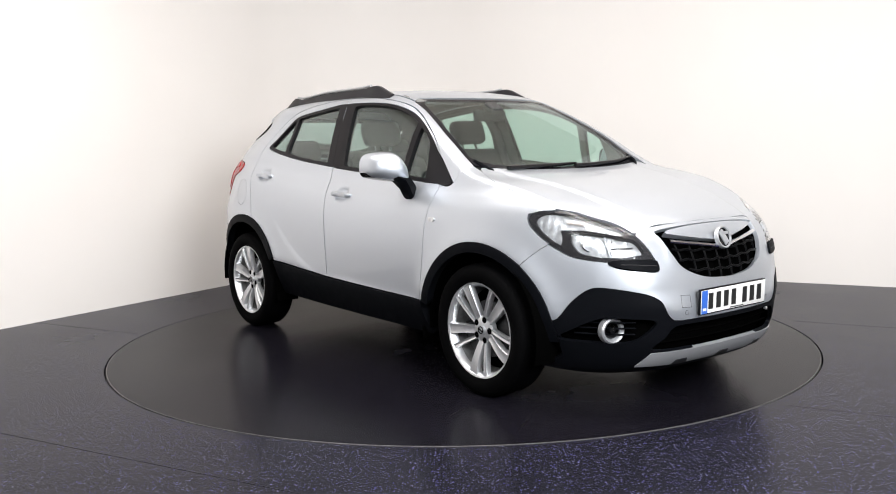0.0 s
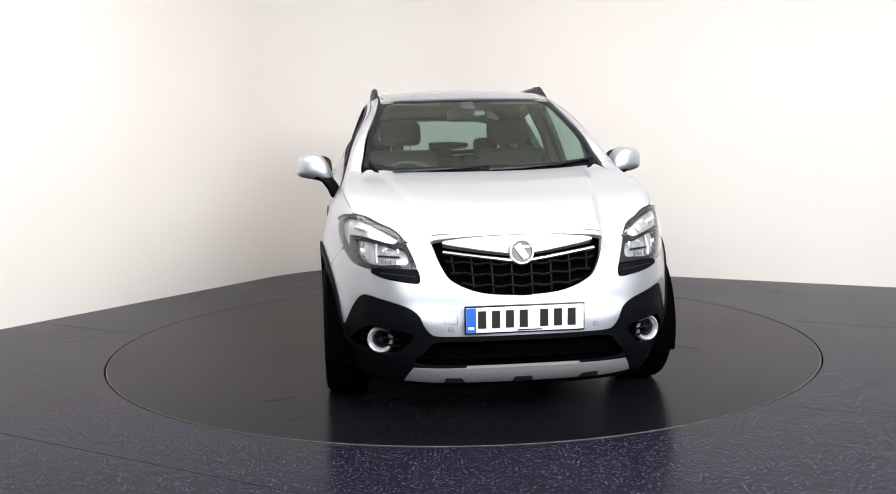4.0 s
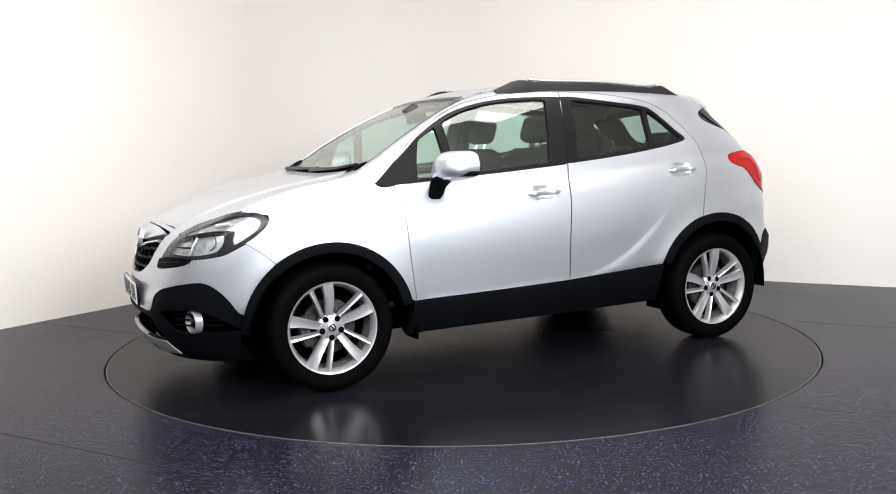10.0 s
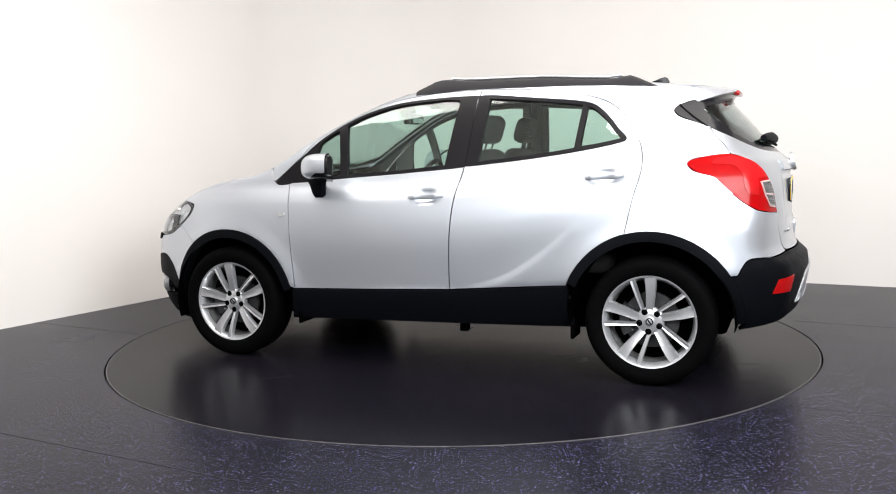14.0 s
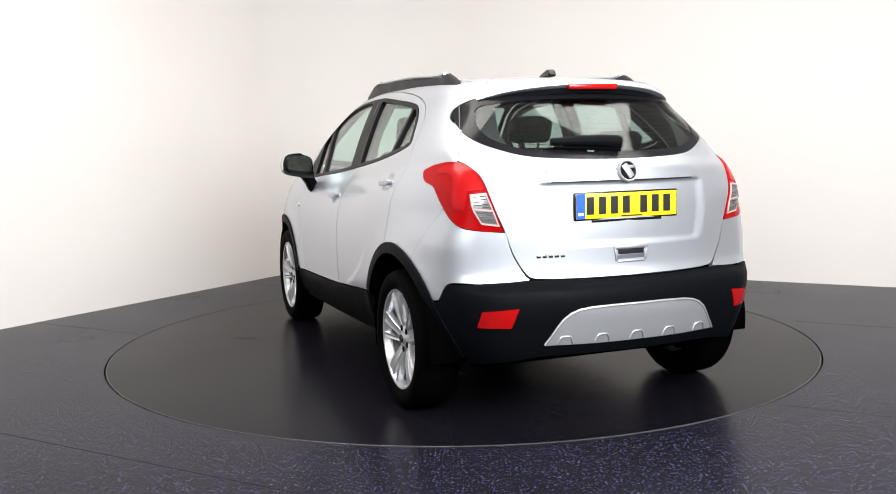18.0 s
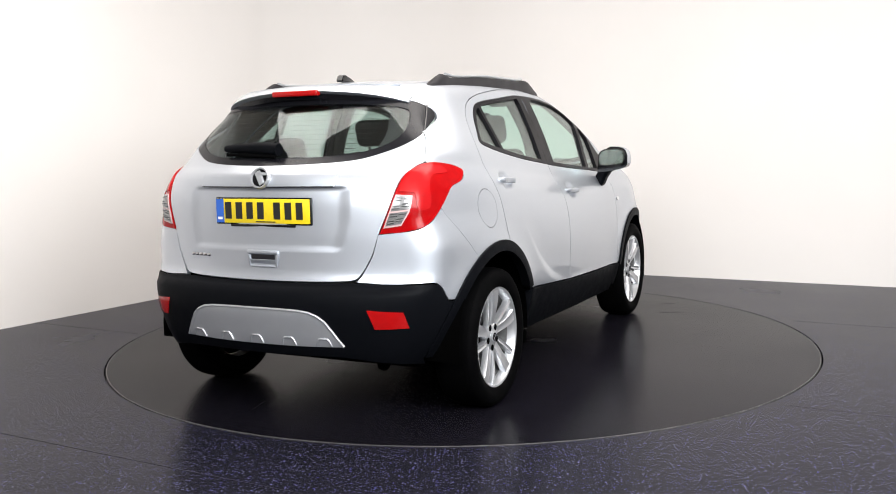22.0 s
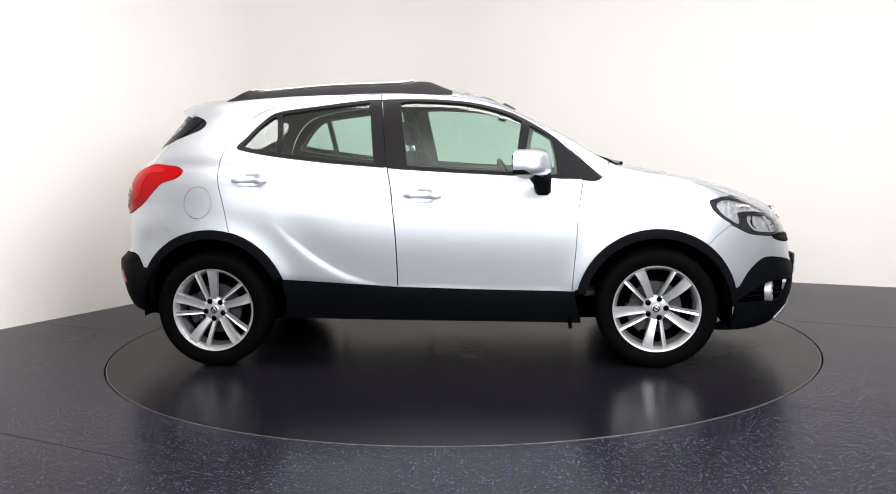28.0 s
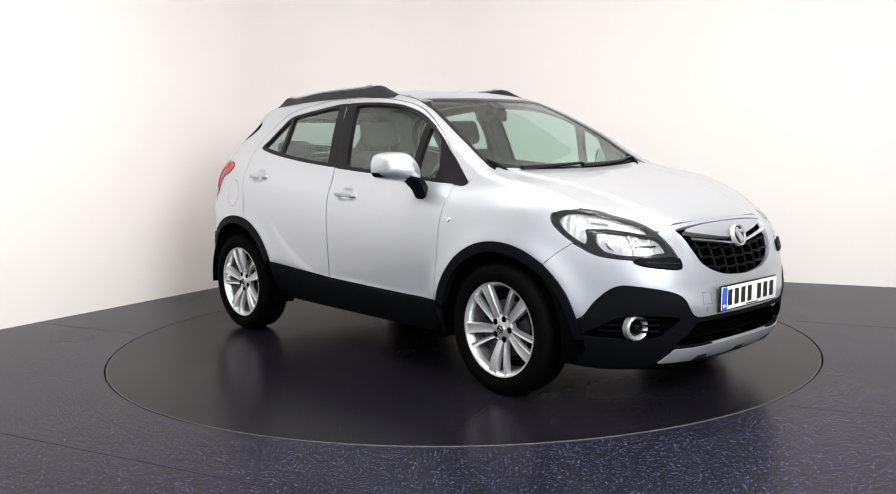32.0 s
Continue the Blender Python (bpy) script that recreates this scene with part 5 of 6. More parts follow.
def build_grille():
    g = tagged(new("grille"), "black mesh grille with silver bar")
    g.parent = car
    panel("grille_backing", mirrored(line(GRILLE_HALF, 4)), "nose", g, [UNDER, UNDER], "dark grille recess", out=-0.05, thick=0.01, gap=-0.03)

    def at(y, z, off):
        x = 2.155 - 0.26 * y * y
        p = on_nose([(math.atan2(y, x - 1.05), z)], off)[0]
        return tuple(p)
    bar = [at(0, 0.861, 0), at(0.2, 0.857, 0), at(0.365, 0.843, 0), at(0.372, 0.832, 0), at(0.2, 0.806, 0), at(0.06, 0.789, 0), at(0, 0.784, 0)]
    bar = [(x, y if abs(y) > 1e-6 else 0.0, z) for x, y, z in bar]
    panel("grille_bar", mirrored(line(bar, 4)), "nose", g, [PAINT, UNDER], "silver upper grille bar", out=0.003, thick=0.03, gap=0.0, res=0.02)
    bm = bmesh.new()
    tube(bm, [at(y, 0.799 - 0.046 * (1 - abs(y) / 0.365), -0.002) for y in np.linspace(-0.365, 0.365, 21)], 0.0118, 8, 0.8)
    part("grille_blade", bm, CHROME, g, "chrome blade")

    def half_at(z):
        return float(np.interp(z, [0.608, 0.624, 0.674, 0.734, 0.82], [0.02, 0.19, 0.305, 0.350, 0.378])) - 0.006
    for k in range(4):
        z0 = 0.768 - 0.047 * k
        bm = bmesh.new()
        w = half_at(z0 - 0.012)
        tube(bm, [at(y, z0 - 0.022 * (1 - (y / 0.38) ** 2) - 0.004 * math.cos(y * 60), -0.012) for y in np.linspace(-w, w, 31)], 0.0066, 6, 0.9)
        part("grille_slat", bm, GRILLE_BLACK, g)
    for y in np.linspace(-0.327, 0.327, 8):
        hi = 0.790 - 0.040 * (1 - abs(y) / 0.37)
        lo = float(np.interp(abs(y), [0.0, 0.19, 0.305, 0.35], [0.612, 0.628, 0.678, 0.738]))
        if hi - lo < 0.03:
            continue
        bm = bmesh.new()
        tube(bm, [at(y * (1 - 0.06 * s), hi + (lo - hi) * s, -0.014) for s in np.linspace(0, 1, 6)], 0.0052, 6)
        part("grille_post", bm, GRILLE_BLACK, g)
    badge("front_badge", car, pose(2.104, 0, 0.795, 0, -14, 0), 0.056)


build_grille()


def number_plate(name, face, m, band_side, label):
    p = tagged(new(name), label)
    p.parent = car
    p.matrix_basis = m
    bm = bmesh.new()
    box(bm, -0.006, 0, 0, 0.014, 0.532, 0.124, 0.004)
    part("plate_holder", bm, GLOSS_BLACK, p, "black plate holder")
    bm = bmesh.new()
    box(bm, 0.002, 0, 0, 0.006, 0.520, 0.111, 0.002)
    part("plate_face", bm, face, p)
    bm = bmesh.new()
    box(bm, 0.0056, -0.238 * band_side, 0, 0.002, 0.043, 0.110, 0)
    part("blue_band", bm, BLUE, p)
    bm = bmesh.new()
    box(bm, 0.0068, -0.238 * band_side, -0.034, 0.001, 0.026, 0.012, 0)
    part("band_bar", bm, WHITE, p)
    at = -0.190
    for k in range(7):
        bm = bmesh.new()
        box(bm, 0.0058, (at + 0.0) * band_side, 0.002, 0.0018, 0.036, 0.077, 0)
        part("plate_bar", bm, INK, p, smooth=False)
        at += 0.061 + (0.030 if k == 3 else 0)
    bm = bmesh.new()
    box(bm, 0.0058, 0.02 * band_side, -0.0485, 0.0015, 0.11, 0.005, 0)
    part("maker_bar", bm, INK, p, smooth=False)
    return p


number_plate("front_number_plate", WHITE, pose(2.168, 0, 0.511, 0, 2, 0), 1, "white front number plate with blue band")
rear_plate = number_plate("rear_number_plate", YELLOW, pose(-1.940, 0, 0.988, 0, 0, 180), 1, "yellow rear number plate with blue band")
_bm = bmesh.new()
box(_bm, 0.0, 0, -0.066, 0.01, 0.36, 0.012, 0.002)
part("plate_lip", _bm, GLOSS_BLACK, rear_plate)


def build_tail_fittings():
    strip = [(y, z) for y, z in ((-0.374, 1.150), (0.374, 1.150), (0.368, 1.096), (-0.368, 1.096))]
    q = []
    for (a, b) in zip(strip, strip[1:] + strip[:1]):
        q += [(a[0] + (b[0] - a[0]) * s, a[1] + (b[1] - a[1]) * s) for s in np.linspace(0, 1, 8)[:-1]]
    st = panel("tailgate_strip", [tuple(p) for p in on_tail(q)], "tail", car, [PAINT, UNDER], "silver handle strip above the rear plate", out=0.008, thick=0.03, gap=0.0, res=0.02)
    # thin dark bar that draws in the shadow line under the strip
    q = on_tail([(y, 1.0965) for y in np.linspace(-0.364, 0.364, 13)], 0.0070)
    bm = bmesh.new()
    tube(bm, [tuple(p) for p in q], 0.0025, 6)
    part("strip_shadow", bm, SATIN_GREY, st, "dark bar drawn in as the shadow line under the strip")
    badge("rear_badge", car, pose(-1.944, 0, 1.138, 0, -14, 180), 0.050)
    # release handle
    h = tagged(new("tailgate_handle"), "recessed tailgate handle")
    h.parent = car
    o = on_tail([(-0.008, 0.772)])[0]
    h.matrix_basis = pose(o[0], o[1], o[2], 0, 0, 180)
    bm = bmesh.new()
    box(bm, 0.0, 0, 0.030, 0.018, 0.172, 0.020, 0.006)
    box(bm, 0.0, 0, -0.034, 0.012, 0.140, 0.010, 0.004)
    for s in (1, -1):
        box(bm, 0.0, s * 0.078, 0.0, 0.012, 0.012, 0.066, 0.004, Euler((s * -0.14, 0, 0)).to_matrix().to_4x4())
    part("handle_rim", bm, PAINT, h)
    # dark plate on the surface gives the shade of the grip recess by colour
    bm = bmesh.new()
    box(bm, 0.002, 0, 0.010, 0.004, 0.130, 0.024, 0.001)
    part("grip_shade", bm, SATIN_GREY, h)
    bm = bmesh.new()
    box(bm, 0.001, 0, -0.016, 0.004, 0.140, 0.030, 0.001, Euler((0, 0.35, 0)).to_matrix().to_4x4())
    part("handle_scoop", bm, PAINT, h)
    # model name, as plain bars
    for k in range(5):
        bm = bmesh.new()
        o = on_tail([(0.432 - 0.027 * k, 0.779)])[0]
        box(bm, o[0] - 0.001, o[1], o[2], 0.004, 0.020, 0.014, 0.001)
        part("name_bar", bm, CHROME, car)
    # rear wiper
    w = tagged(new("rear_wiper"), "black rear wiper")
    w.parent = car
    q = on_tail([(-0.03, 1.250), (0.06, 1.258), (0.16, 1.260), (0.30, 1.258)], 0.022)
    bm = bmesh.new()
    tube(bm, [tuple(p) for p in q], [0.030, 0.031, 0.026, 0.017], 10)
    part("wiper_arm", bm, TRIM, w)
    q = on_tail([(-0.02, 1.222), (0.1, 1.232), (0.29, 1.238)], 0.012)
    bm = bmesh.new()
    tube(bm, [tuple(p) for p in q], 0.008, 8)
    part("wiper_blade", bm, RUBBER, w)
    # fine heating wires across the rear glass
    for z in np.linspace(1.27, 1.45, 9):
        wd = float(np.interp(z, [1.24, 1.30, 1.38, 1.46], [0.34, 0.44, 0.46, 0.40]))
        bm = bmesh.new()
        tube(bm, [tuple(p) for p in on_tail([(y, z) for y in np.linspace(-wd, wd, 9)], -0.012)], 0.0011, 4)
        part("heater_wire", bm, INNER, car)
    # aerial
    bm = bmesh.new()
    prism(bm, [(-0.07, 0), (0.075, 0.002), (0.04, 0.012), (0.0, 0.025), (-0.03, 0.036), (-0.052, 0.036), (-0.062, 0.02)], 0.042, pose(-1.19, 0.021, 1.602, 90, 2, 0))
    bmesh.ops.bevel(bm, geom=list(bm.edges), offset=0.005, segments=2, affect="EDGES")
    part("roof_aerial", bm, GLOSS_BLACK, car, "black shark-fin aerial")


build_tail_fittings()


def build_rails():
    for sgn in (1, -1):
        rail = tagged(new("roof_rail"), "dark grey roof rail with silver bar")
        rail.parent = car
        xs = np.linspace(0.128, -1.278, 36)
        topz = pchip([-1.278, -1.20, -1.10, -1.05, -0.6, -0.15, -0.06, -0.02, 0.06, 0.128], [1.556, 1.592, 1.628, 1.613, 1.634, 1.638, 1.648, 1.645, 1.616, 1.588])
        yy = pchip([-1.3, -0.9, -0.4, 0.2], [0.500, 0.523, 0.542, 0.545])
        bm = bmesh.new()
        rows = []
        for x in xs:
            y = float(yy(x))
            zt = float(topz(x))
            z0 = float(on_top([(x, y)])[0][2]) - 0.012
            z1 = float(on_top([(x, y + 0.028)])[0][2]) - 0.030
            rows.append([bm.verts.new((x, sgn * a, b)) for a, b in ((y - 0.018, z0), (y - 0.016, max(zt - 0.006, z0 + 0.002)), (y - 0.006, max(zt, z0 + 0.004)), (y + 0.010, max(zt - 0.002, z0 + 0.004)), (y + 0.020, max(zt - 0.014, z1 + 0.006)), (y + 0.030, z1))])
        for a, b in zip(rows, rows[1:]):
            for k in range(6):
                bm.faces.new((a[k], a[(k + 1) % 6], b[(k + 1) % 6], b[k]))
        bm.faces.new(rows[0])
        bm.faces.new(rows[-1][::-1])
        part("rail_foot", bm, SATIN_GREY, rail)
        bm = bmesh.new()
        tube(bm, [(x, sgn * (float(yy(x)) + 0.004), float(topz(x)) + 0.007) for x in np.linspace(-0.10, -1.075, 14)], 0.010, 8, 0.75)
        part("rail_bar", bm, SILVER, rail, "silver bar")


build_rails()


def build_mirrors():
    for sgn in (1, -1):
        m = tagged(new("door_mirror"), "silver door mirror with black foot")
        m.parent = car
        bm = bmesh.new()
        z_top = pchip([0, 0.06, 0.16, 0.30, 0.45, 0.62, 0.82, 0.93, 1], [1.105, 1.140, 1.186, 1.222, 1.238, 1.237, 1.229, 1.214, 1.180])
        z_low = pchip([0, 0.2, 0.5, 0.8, 0.94, 1], [1.070, 1.073, 1.082, 1.095, 1.106, 1.128])
        x_front = pchip([0, 0.15, 0.40, 0.65, 0.85, 0.95, 1], [0.655, 0.692, 0.704, 0.690, 0.658, 0.625, 0.580])
        rows, n1 = [], 15
        for i in range(25):
            u = 0.5 - 0.5 * math.cos(math.pi * i / 24)
            y = 0.824 + 0.218 * u
            xr, xf, zt, zl = 0.556 - 0.30 * (y - 0.84), float(x_front(u)), float(z_top(u)), float(z_low(u))
            zm = zl + 0.40 * (zt - zl)
            row = []
            for k in range(n1):
                a = math.pi * (k / (n1 - 1) - 0.5)
                sn, cs = math.sin(a), max(0.0, math.cos(a))
                z = zm + ((zt - zm) if sn > 0 else (zm - zl)) * math.copysign(abs(sn) ** 0.76, sn)
                row.append(bm.verts.new((xr + (xf - xr) * cs ** 0.48, sgn * y, z)))
            rows.append(row)
        for a, b in zip(rows, rows[1:]):
            for k in range(n1):
                fc = bm.faces.new((a[k], a[(k + 1) % n1], b[(k + 1) % n1], b[k]))
                fc.material_index = 1 if k < 2 or k == n1 - 1 else 0
        bm.faces.new(rows[0])
        bm.faces.new(rows[-1][::-1])
        bmesh.ops.remove_doubles(bm, verts=bm.verts, dist=0.0002)
        part("mirror_housing", bm, [PAINT, GLOSS_BLACK], m, "silver cap with black underside")
        bm = bmesh.new()
        q = [(0.84, 1.115), (0.99, 1.110), (1.022, 1.135), (1.024, 1.19), (0.995, 1.222), (0.90, 1.225), (0.845, 1.205), (0.832, 1.16)]
        q = flowing(q, 4)
        a = [bm.verts.new((0.552 - 0.30 * (y - 0.84), sgn * y, z)) for y, z in q]
        b = [bm.verts.new((0.546 - 0.30 * (y - 0.84), sgn * (0.928 + (y - 0.928) * 0.93), 1.168 + (z - 1.168) * 0.9)) for y, z in q]
        for i in range(len(a)):
            j = (i + 1) % len(a)
            bm.faces.new((a[i], a[j], b[j], b[i]))
        bm.faces.new(a)
        part("mirror_bezel", bm, GLOSS_BLACK, m)
        bm = bmesh.new()
        bm.faces.new([bm.verts.new((0.5445 - 0.30 * (y - 0.84), sgn * (0.928 + (y - 0.928) * 0.90), 1.168 + (z - 1.168) * 0.86)) for y, z in q])
        part("mirror_glass", bm, MIRROR, m, "mirror glass", smooth=False)
        bm = bmesh.new()
        rows = []
        for y, z, xc, hx in ((0.925, 1.105, 0.628, 0.068), (0.880, 1.085, 0.638, 0.066), (0.850, 1.045, 0.650, 0.050), (0.830, 1.00, 0.655, 0.044), (0.812, 0.985, 0.655, 0.040)):
            rows.append([bm.verts.new((xc + dx * hx, sgn * (y + dy), z + dz)) for dx, dy, dz in ((-1, 0.0, 0.0), (-0.6, 0.012, -0.012), (0.6, 0.012, -0.012), (1, 0, 0), (0.6, -0.05, 0.012), (-0.6, -0.05, 0.012))])
        for a, b in zip(rows, rows[1:]):
            for k in range(6):
                bm.faces.new((a[k], a[(k + 1) % 6], b[(k + 1) % 6], b[k]))
        bm.faces.new(rows[0])
        bm.faces.new(rows[-1][::-1])
        part("mirror_foot", bm, TRIM, m, "black mirror foot")


build_mirrors()


def build_handles():
    for (x0, x1, z0, z1), pair in (((-0.136, 0.079, 0.990, 0.980), doors[0]), ((-1.144, -0.935, 1.093, 1.083), doors[1])):
        for sgn, d in ((1, pair[0]), (-1, pair[1])):
            bm = bmesh.new()
            rows = []
            n = 15
            for i in range(n):
                s = i / (n - 1)
                x, z = x0 + (x1 - x0) * s, z0 + (z1 - z0) * s
                p = on_side([(x, z)])[0]
                lift = 0.040 * math.sin(math.pi * min(1, max(0, s * 1.04 - 0.02))) ** 0.35 if 0 < s < 1 else 0.006
                h = 0.015 if 0.1 < s < 0.9 else 0.010
                y = p[1] + lift
                rows.append([bm.verts.new((x, sgn * a, b)) for a, b in ((y - 0.014, z - h), (y - 0.003, z - h * 0.8), (y, z - 0.002), (y - 0.002, z + h * 0.7), (y - 0.012, z + h), (y - 0.018, z))])
            for a, b in zip(rows, rows[1:]):
                for k in range(6):
                    bm.faces.new((a[k], a[(k + 1) % 6], b[(k + 1) % 6], b[k]))
            bm.faces.new(rows[0])
            bm.faces.new(rows[-1][::-1])
            part("door_handle", bm, PAINT, d, "silver pull handle")
    rep = flowing([(0.932, 0.879), (0.91, 0.892), (0.882, 0.889), (0.874, 0.878), (0.885, 0.868), (0.912, 0.867)], 4)
    both("side_repeater", on_side(rep), "side", car, [REFLECTOR, UNDER], "small clear side indicator", out=0.006, thick=0.012, gap=0.0, res=0.01)


build_handles()


def build_wipers():
    for pts in ([(1.10, -0.50), (1.085, -0.30), (1.075, -0.10), (1.06, 0.06)], [(1.095, 0.02), (1.085, 0.20), (1.06, 0.42), (1.01, 0.60)]):
        w = tagged(new("windscreen_wiper"), "black windscreen wiper at rest")
        w.parent = car
        q = on_top(pts)
        bm = bmesh.new()
        tube(bm, [(p[0] + 0.012, p[1], p[2] + 0.010) for p in q], [0.012, 0.012, 0.010, 0.007], 8)
        part("wiper_arm", bm, GLOSS_BLACK, w)
        bm = bmesh.new()
        tube(bm, [(p[0] - 0.010, p[1] + 0.03, p[2] + 0.006) for p in q], 0.006, 8)
        part("wiper_blade", bm, RUBBER, w)
    for sgn in (1, -1):
        bm = bmesh.new()
        rows = []
        for x, y, w, h in ((1.085, 0.575, 0.003, 0.004), (1.06, 0.594, 0.010, 0.011), (1.02, 0.611, 0.010, 0.012), (0.975, 0.622, 0.005, 0.004)):
            z = float(on_top([(x, y)])[0][2])
            rows.append([bm.verts.new((x + a, sgn * (y + b), z + c)) for a, b, c in ((-w, -w, -0.004), (-w * 0.5, -w * 0.5, h), (w * 0.5, w * 0.5, h), (w, w, -0.004))])
        for a, b in zip(rows, rows[1:]):
            for k in range(4):
                bm.faces.new((a[k], a[(k + 1) % 4], b[(k + 1) % 4], b[k]))
        bm.faces.new(rows[0])
        bm.faces.new(rows[-1][::-1])
        part("cowl_end", bm, TRIM, car, "black end piece of the scuttle panel")


build_wipers()


# ---------------------------------------------------------------- the cabin, seen through the glass


def cushion(bm, cx, cy, cz, sx, sy, sz, r, m=None):
    box(bm, cx, cy, cz, sx, sy, sz, r, m, seg=3)


def build_seat(x, y):
    s = tagged(new("front_seat"), "charcoal cloth front seat")
    s.parent = car
    s.matrix_basis = pose(x, y, 0)
    bm = bmesh.new()
    cushion(bm, 0.0, 0, 0.60, 0.52, 0.50, 0.16, 0.06, Euler((0, radians(-6), 0)).to_matrix().to_4x4())
    part("seat_cushion", bm, CLOTH, s)
    tilt = Euler((0, radians(-17), 0)).to_matrix().to_4x4()
    bm = bmesh.new()
    cushion(bm, -0.315, 0, 0.93, 0.14, 0.48, 0.64, 0.06, tilt)
    part("backrest", bm, CLOTH, s)
    for w in (1, -1):
        bm = bmesh.new()
        cushion(bm, -0.275, w * 0.20, 0.90, 0.12, 0.09, 0.48, 0.04, tilt)
        part("side_bolster", bm, CLOTH, s)
        bm = bmesh.new()
        tube(bm, [(-0.40, w * 0.06, 1.22), (-0.425, w * 0.06, 1.31)], 0.008, 8)
        part("headrest_post", bm, CHROME, s, "bright headrest post")
    bm = bmesh.new()
    cushion(bm, -0.425, 0, 1.355, 0.10, 0.28, 0.17, 0.045, tilt)
    part("headrest", bm, CLOTH, s)
    return s


seat = build_seat(0.16, 0.37)
copy_thing(seat, pose(0.16, -0.37, 0))


def build_bench():
    s = tagged(new("rear_bench"), "charcoal cloth rear bench seat")
    s.parent = car
    bm = bmesh.new()
    cushion(bm, -0.78, 0, 0.62, 0.50, 1.26, 0.16, 0.06)
    part("seat_cushion", bm, CLOTH, s)
    tilt = Euler((0, radians(-20), 0)).to_matrix().to_4x4()
    for y, w in ((0.40, 0.46), (-0.02, 0.36), (-0.42, 0.42)):
        bm = bmesh.new()
        cushion(bm, -1.08, y, 0.93, 0.15, w, 0.52, 0.05, tilt)
        part("backrest", bm, CLOTH, s)
    for y in (0.40, -0.42):
        bm = bmesh.new()
        cushion(bm, -1.20, y, 1.245, 0.09, 0.26, 0.16, 0.04, tilt)
        part("headrest", bm, CLOTH, s)
    bm = bmesh.new()
    cushion(bm, -1.19, -0.01, 1.19, 0.08, 0.22, 0.09, 0.03, tilt)
    part("headrest", bm, CLOTH, s)


build_bench()


def build_cabin():
    d = tagged(new("dashboard"), "charcoal moulded dashboard")
    d.parent = car
    bm = bmesh.new()
    rows = []
    for y in np.linspace(-0.66, 0.66, 17):
        hump = 0.03 * bell(y, -0.37, 0.16) + 0.015 * bell(y, 0.0, 0.12)
        rows.append([bm.verts.new((x, y, z)) for x, z in ((1.02, 1.055), (0.86, 1.045 + hump * 0.3), (0.70, 1.03 + hump), (0.60, 0.99 + hump), (0.56, 0.90), (0.62, 0.62), (1.02, 0.60))])
    for a, b in zip(rows, rows[1:]):
        for k in range(7):
            bm.faces.new((a[k], a[(k + 1) % 7], b[(k + 1) % 7], b[k]))
    bm.faces.new(rows[0])
    bm.faces.new(rows[-1][::-1])
    part("dash_top", bm, INNER, d)
    bm = bmesh.new()
    box(bm, 0.565, 0.0, 0.93, 0.02, 0.26, 0.14, 0.01, Euler((0, 0.2, 0)).to_matrix().to_4x4())
    part("centre_panel", bm, GLOSS_BLACK, d)
    w = tagged(new("steering_wheel"), "black steering wheel")
    w.parent = car
    w.matrix_basis = pose(0.47, -0.37, 1.0, 0, -26, 0)
    bm = bmesh.new()
    n = 40
    rings = []
    for i in range(n):
        a = 2 * math.pi * i / n
        c = Vector((0, 0.185 * math.cos(a), 0.185 * math.sin(a)))
        o = c.normalized()
        rings.append([bm.verts.new(c + o * 0.016 * math.cos(b) + Vector((0.016 * math.sin(b), 0, 0))) for b in np.linspace(0, 2 * math.pi, 9)[:-1]])
    for i in range(n):
        for k in range(8):
            bm.faces.new((rings[i][k], rings[i][(k + 1) % 8], rings[(i + 1) % n][(k + 1) % 8], rings[(i + 1) % n][k]))
    part("wheel_rim", bm, INNER, w)
    bm = bmesh.new()
    box(bm, 0.03, 0, 0, 0.06, 0.13, 0.12, 0.03)
    part("wheel_boss", bm, INNER, w)
    for a in (0, 180, 270):
        bm = bmesh.new()
        box(bm, 0.015, 0.115 * math.cos(radians(a)), 0.115 * math.sin(radians(a)), 0.014, 0.12 if a != 270 else 0.05, 0.035 if a != 270 else 0.12, 0.005)
        part("wheel_spoke", bm, SATIN_GREY, w)
    m = tagged(new("interior_mirror"), "black interior mirror")
    m.parent = car
    bm = bmesh.new()
    cushion(bm, 0.40, 0, 1.445, 0.035, 0.25, 0.07, 0.014)
    part("mirror_body", bm, GLOSS_BLACK, m)
    bm = bmesh.new()
    box(bm, 0.375, 0, 1.445, 0.004, 0.225, 0.055, 0.001)
    part("mirror_face", bm, MIRROR, m)
    bm = bmesh.new()
    cushion(bm, 0.435, 0, 1.492, 0.09, 0.09, 0.05, 0.015, Euler((0, 0.5, 0)).to_matrix().to_4x4())
    part("sensor_housing", bm, INNER, m)
    for y in (0.34, -0.34):
        bm = bmesh.new()
        cushion(bm, 0.27, y, 1.545, 0.16, 0.36, 0.02, 0.008, Euler((0, 0.28, 0)).to_matrix().to_4x4())
        part("sun_visor", bm, HEADLINER, car, "grey sun visor")
    bm = bmesh.new()
    box(bm, -1.48, 0, 1.03, 0.52, 1.10, 0.02, 0.006)
    part("parcel_shelf", bm, INNER, car, "charcoal parcel shelf")
    bm = bmesh.new()
    box(bm, 0.08, 0, 0.40, 1.80, 1.40, 0.03, 0.005)
    part("carpet", bm, INNER, car, "dark carpet")
    bm = bmesh.new()
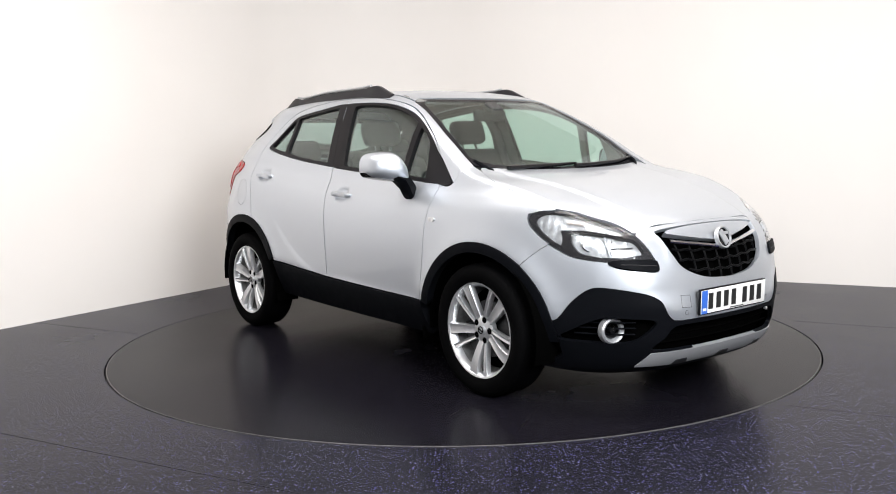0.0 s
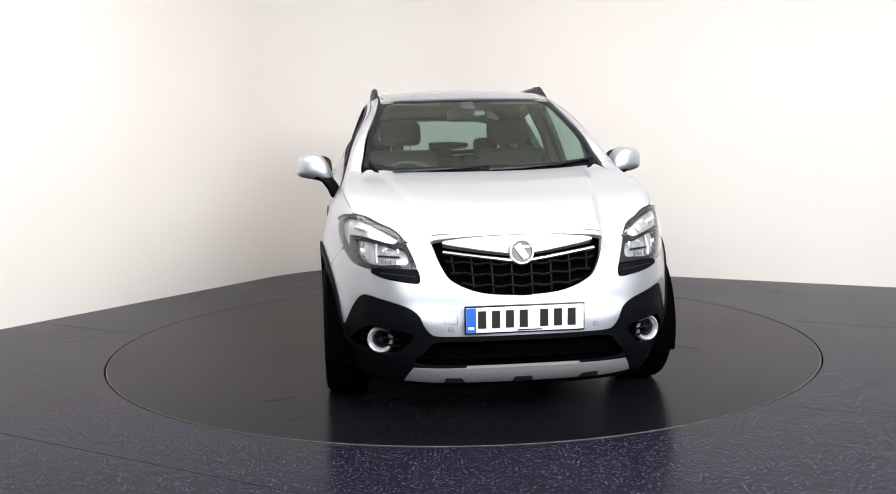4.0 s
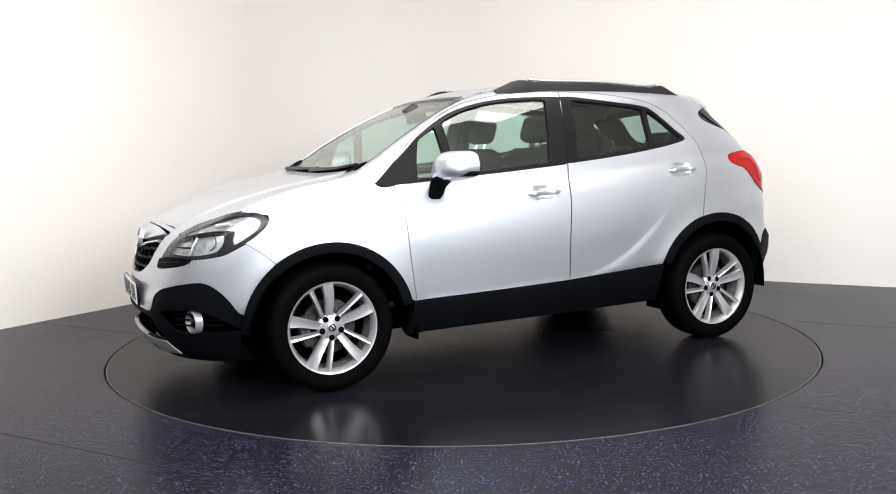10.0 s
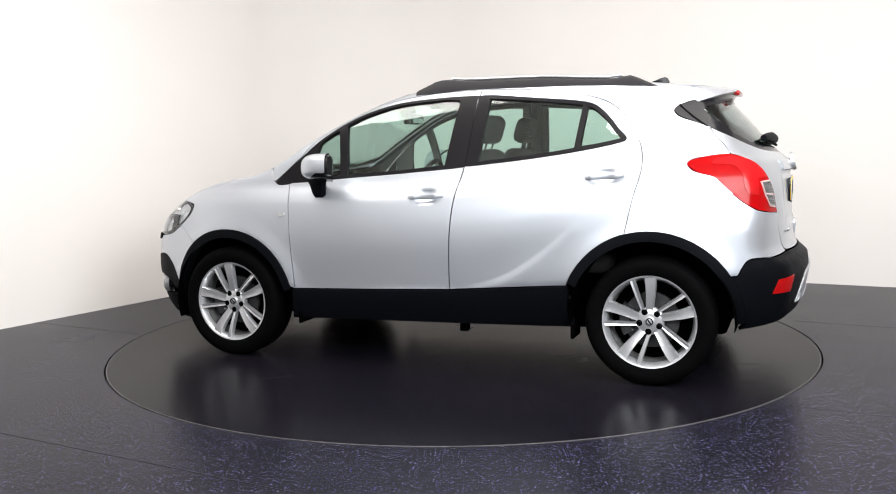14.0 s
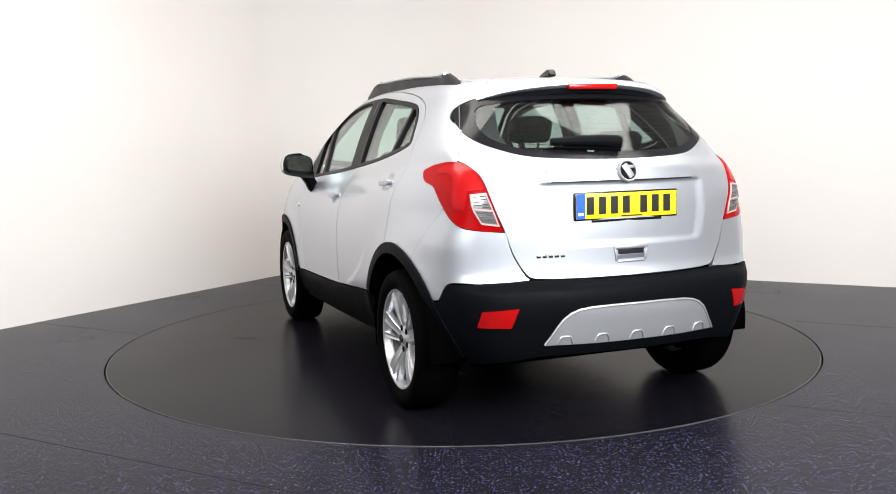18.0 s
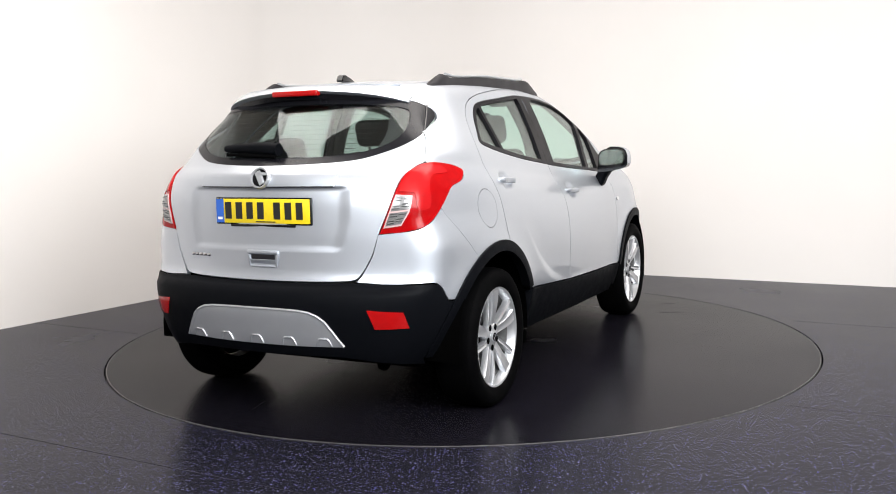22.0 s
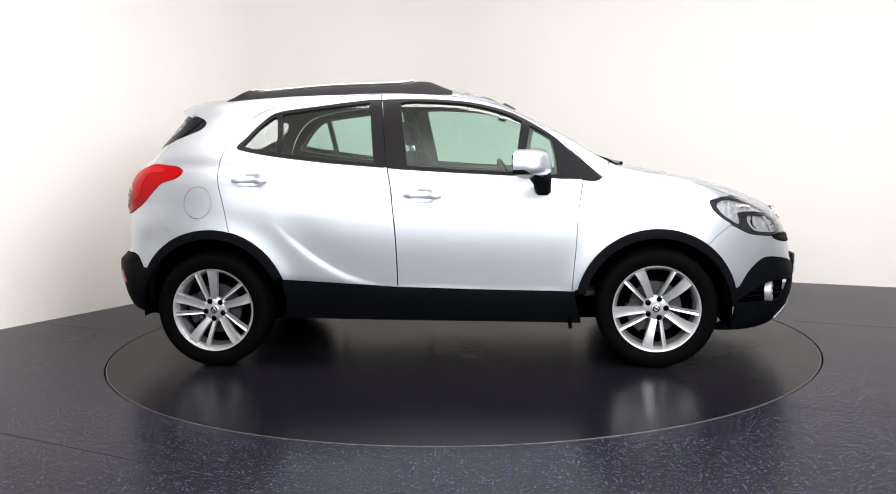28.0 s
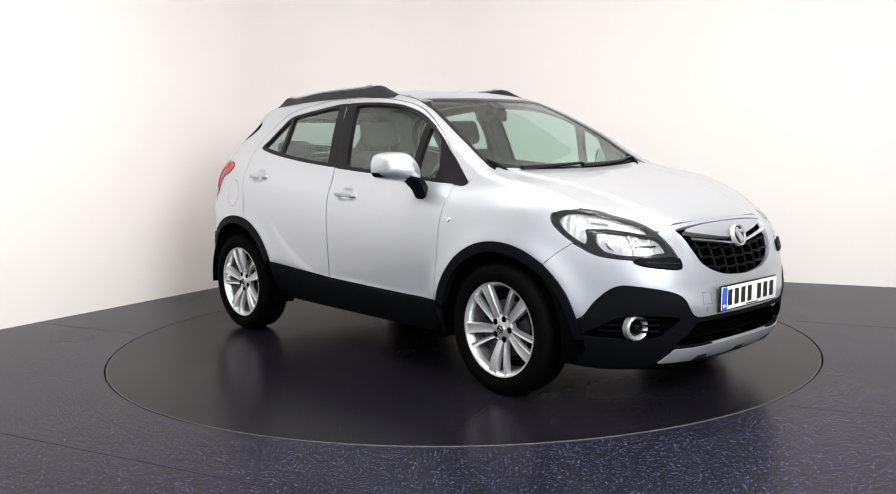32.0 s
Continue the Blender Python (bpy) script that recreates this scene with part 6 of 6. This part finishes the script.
    box(bm, 1.05, 0, 0.70, 0.03, 1.40, 0.72, 0.005)
    part("bulkhead", bm, UNDER, car)
    bm = bmesh.new()
    box(bm, -0.05, 0, 0.55, 0.9, 0.20, 0.22, 0.03)
    part("centre_console", bm, INNER, car, "charcoal centre console")
    for sgn in (1, -1):
        bm = bmesh.new()
        tube(bm, [(-0.26, sgn * 0.60, 1.42), (-0.28, sgn * 0.70, 1.0), (-0.25, sgn * 0.72, 0.6)], 0.022, 6, 0.4)
        part("seat_belt", bm, INNER, car)
        bm = bmesh.new()
        q = [on_side([(x, z)])[0] for x, z in ((-0.285, 1.56), (-0.262, 1.36), (-0.243, 1.15), (-0.205, 0.98), (-0.180, 0.70), (-0.176, 0.46))]
        tube(bm, [(p[0], sgn * (p[1] - 0.060), p[2]) for p in q], 0.040, 8, 0.9)
        part("door_pillar", bm, INNER, car, "charcoal centre pillar trim")


build_cabin()


# ---------------------------------------------------------------- the turntable carries the car round
TURNS = [(0.0, -50.85), (0.5, -51.0), (1.0, -52.3), (1.5, -55.0), (2.0, -59.6), (2.5, -65.25), (3.0, -71.25), (3.5, -77.0), (4.5, -88.8), (5.5, -100.65), (6.0, -106.7),
         (7.0, -118.55), (8.0, -130.35), (9.0, -142.0), (10.0, -153.8), (11.0, -165.6), (12.0, -177.45), (13.0, -189.1), (14.0, -200.9), (15.0, -212.5), (16.0, -224.15), (17.0, -235.9), (18.0, -247.8),
         (19.0, -259.7), (20.0, -271.5), (21.0, -283.4), (22.0, -295.3), (23.0, -307.1), (24.0, -318.9), (25.0, -330.6), (26.0, -342.3), (27.0, -353.9), (28.0, -365.5), (29.0, -376.9), (30.0, -388.4),
         (30.5, -394.1), (31.0, -399.9), (31.5, -404.2), (32.0, -406.9)]


def motions():
    seat = pose(-0.1005, 0.0225, 0.0)
    walk(car, [(t, pose(0, 0, 0, 0, 0, a) @ seat) for t, a in TURNS])
    walk(turntable, [(t, pose(0, 0, 0, 0, 0, a)) for t, a in TURNS])


motions()
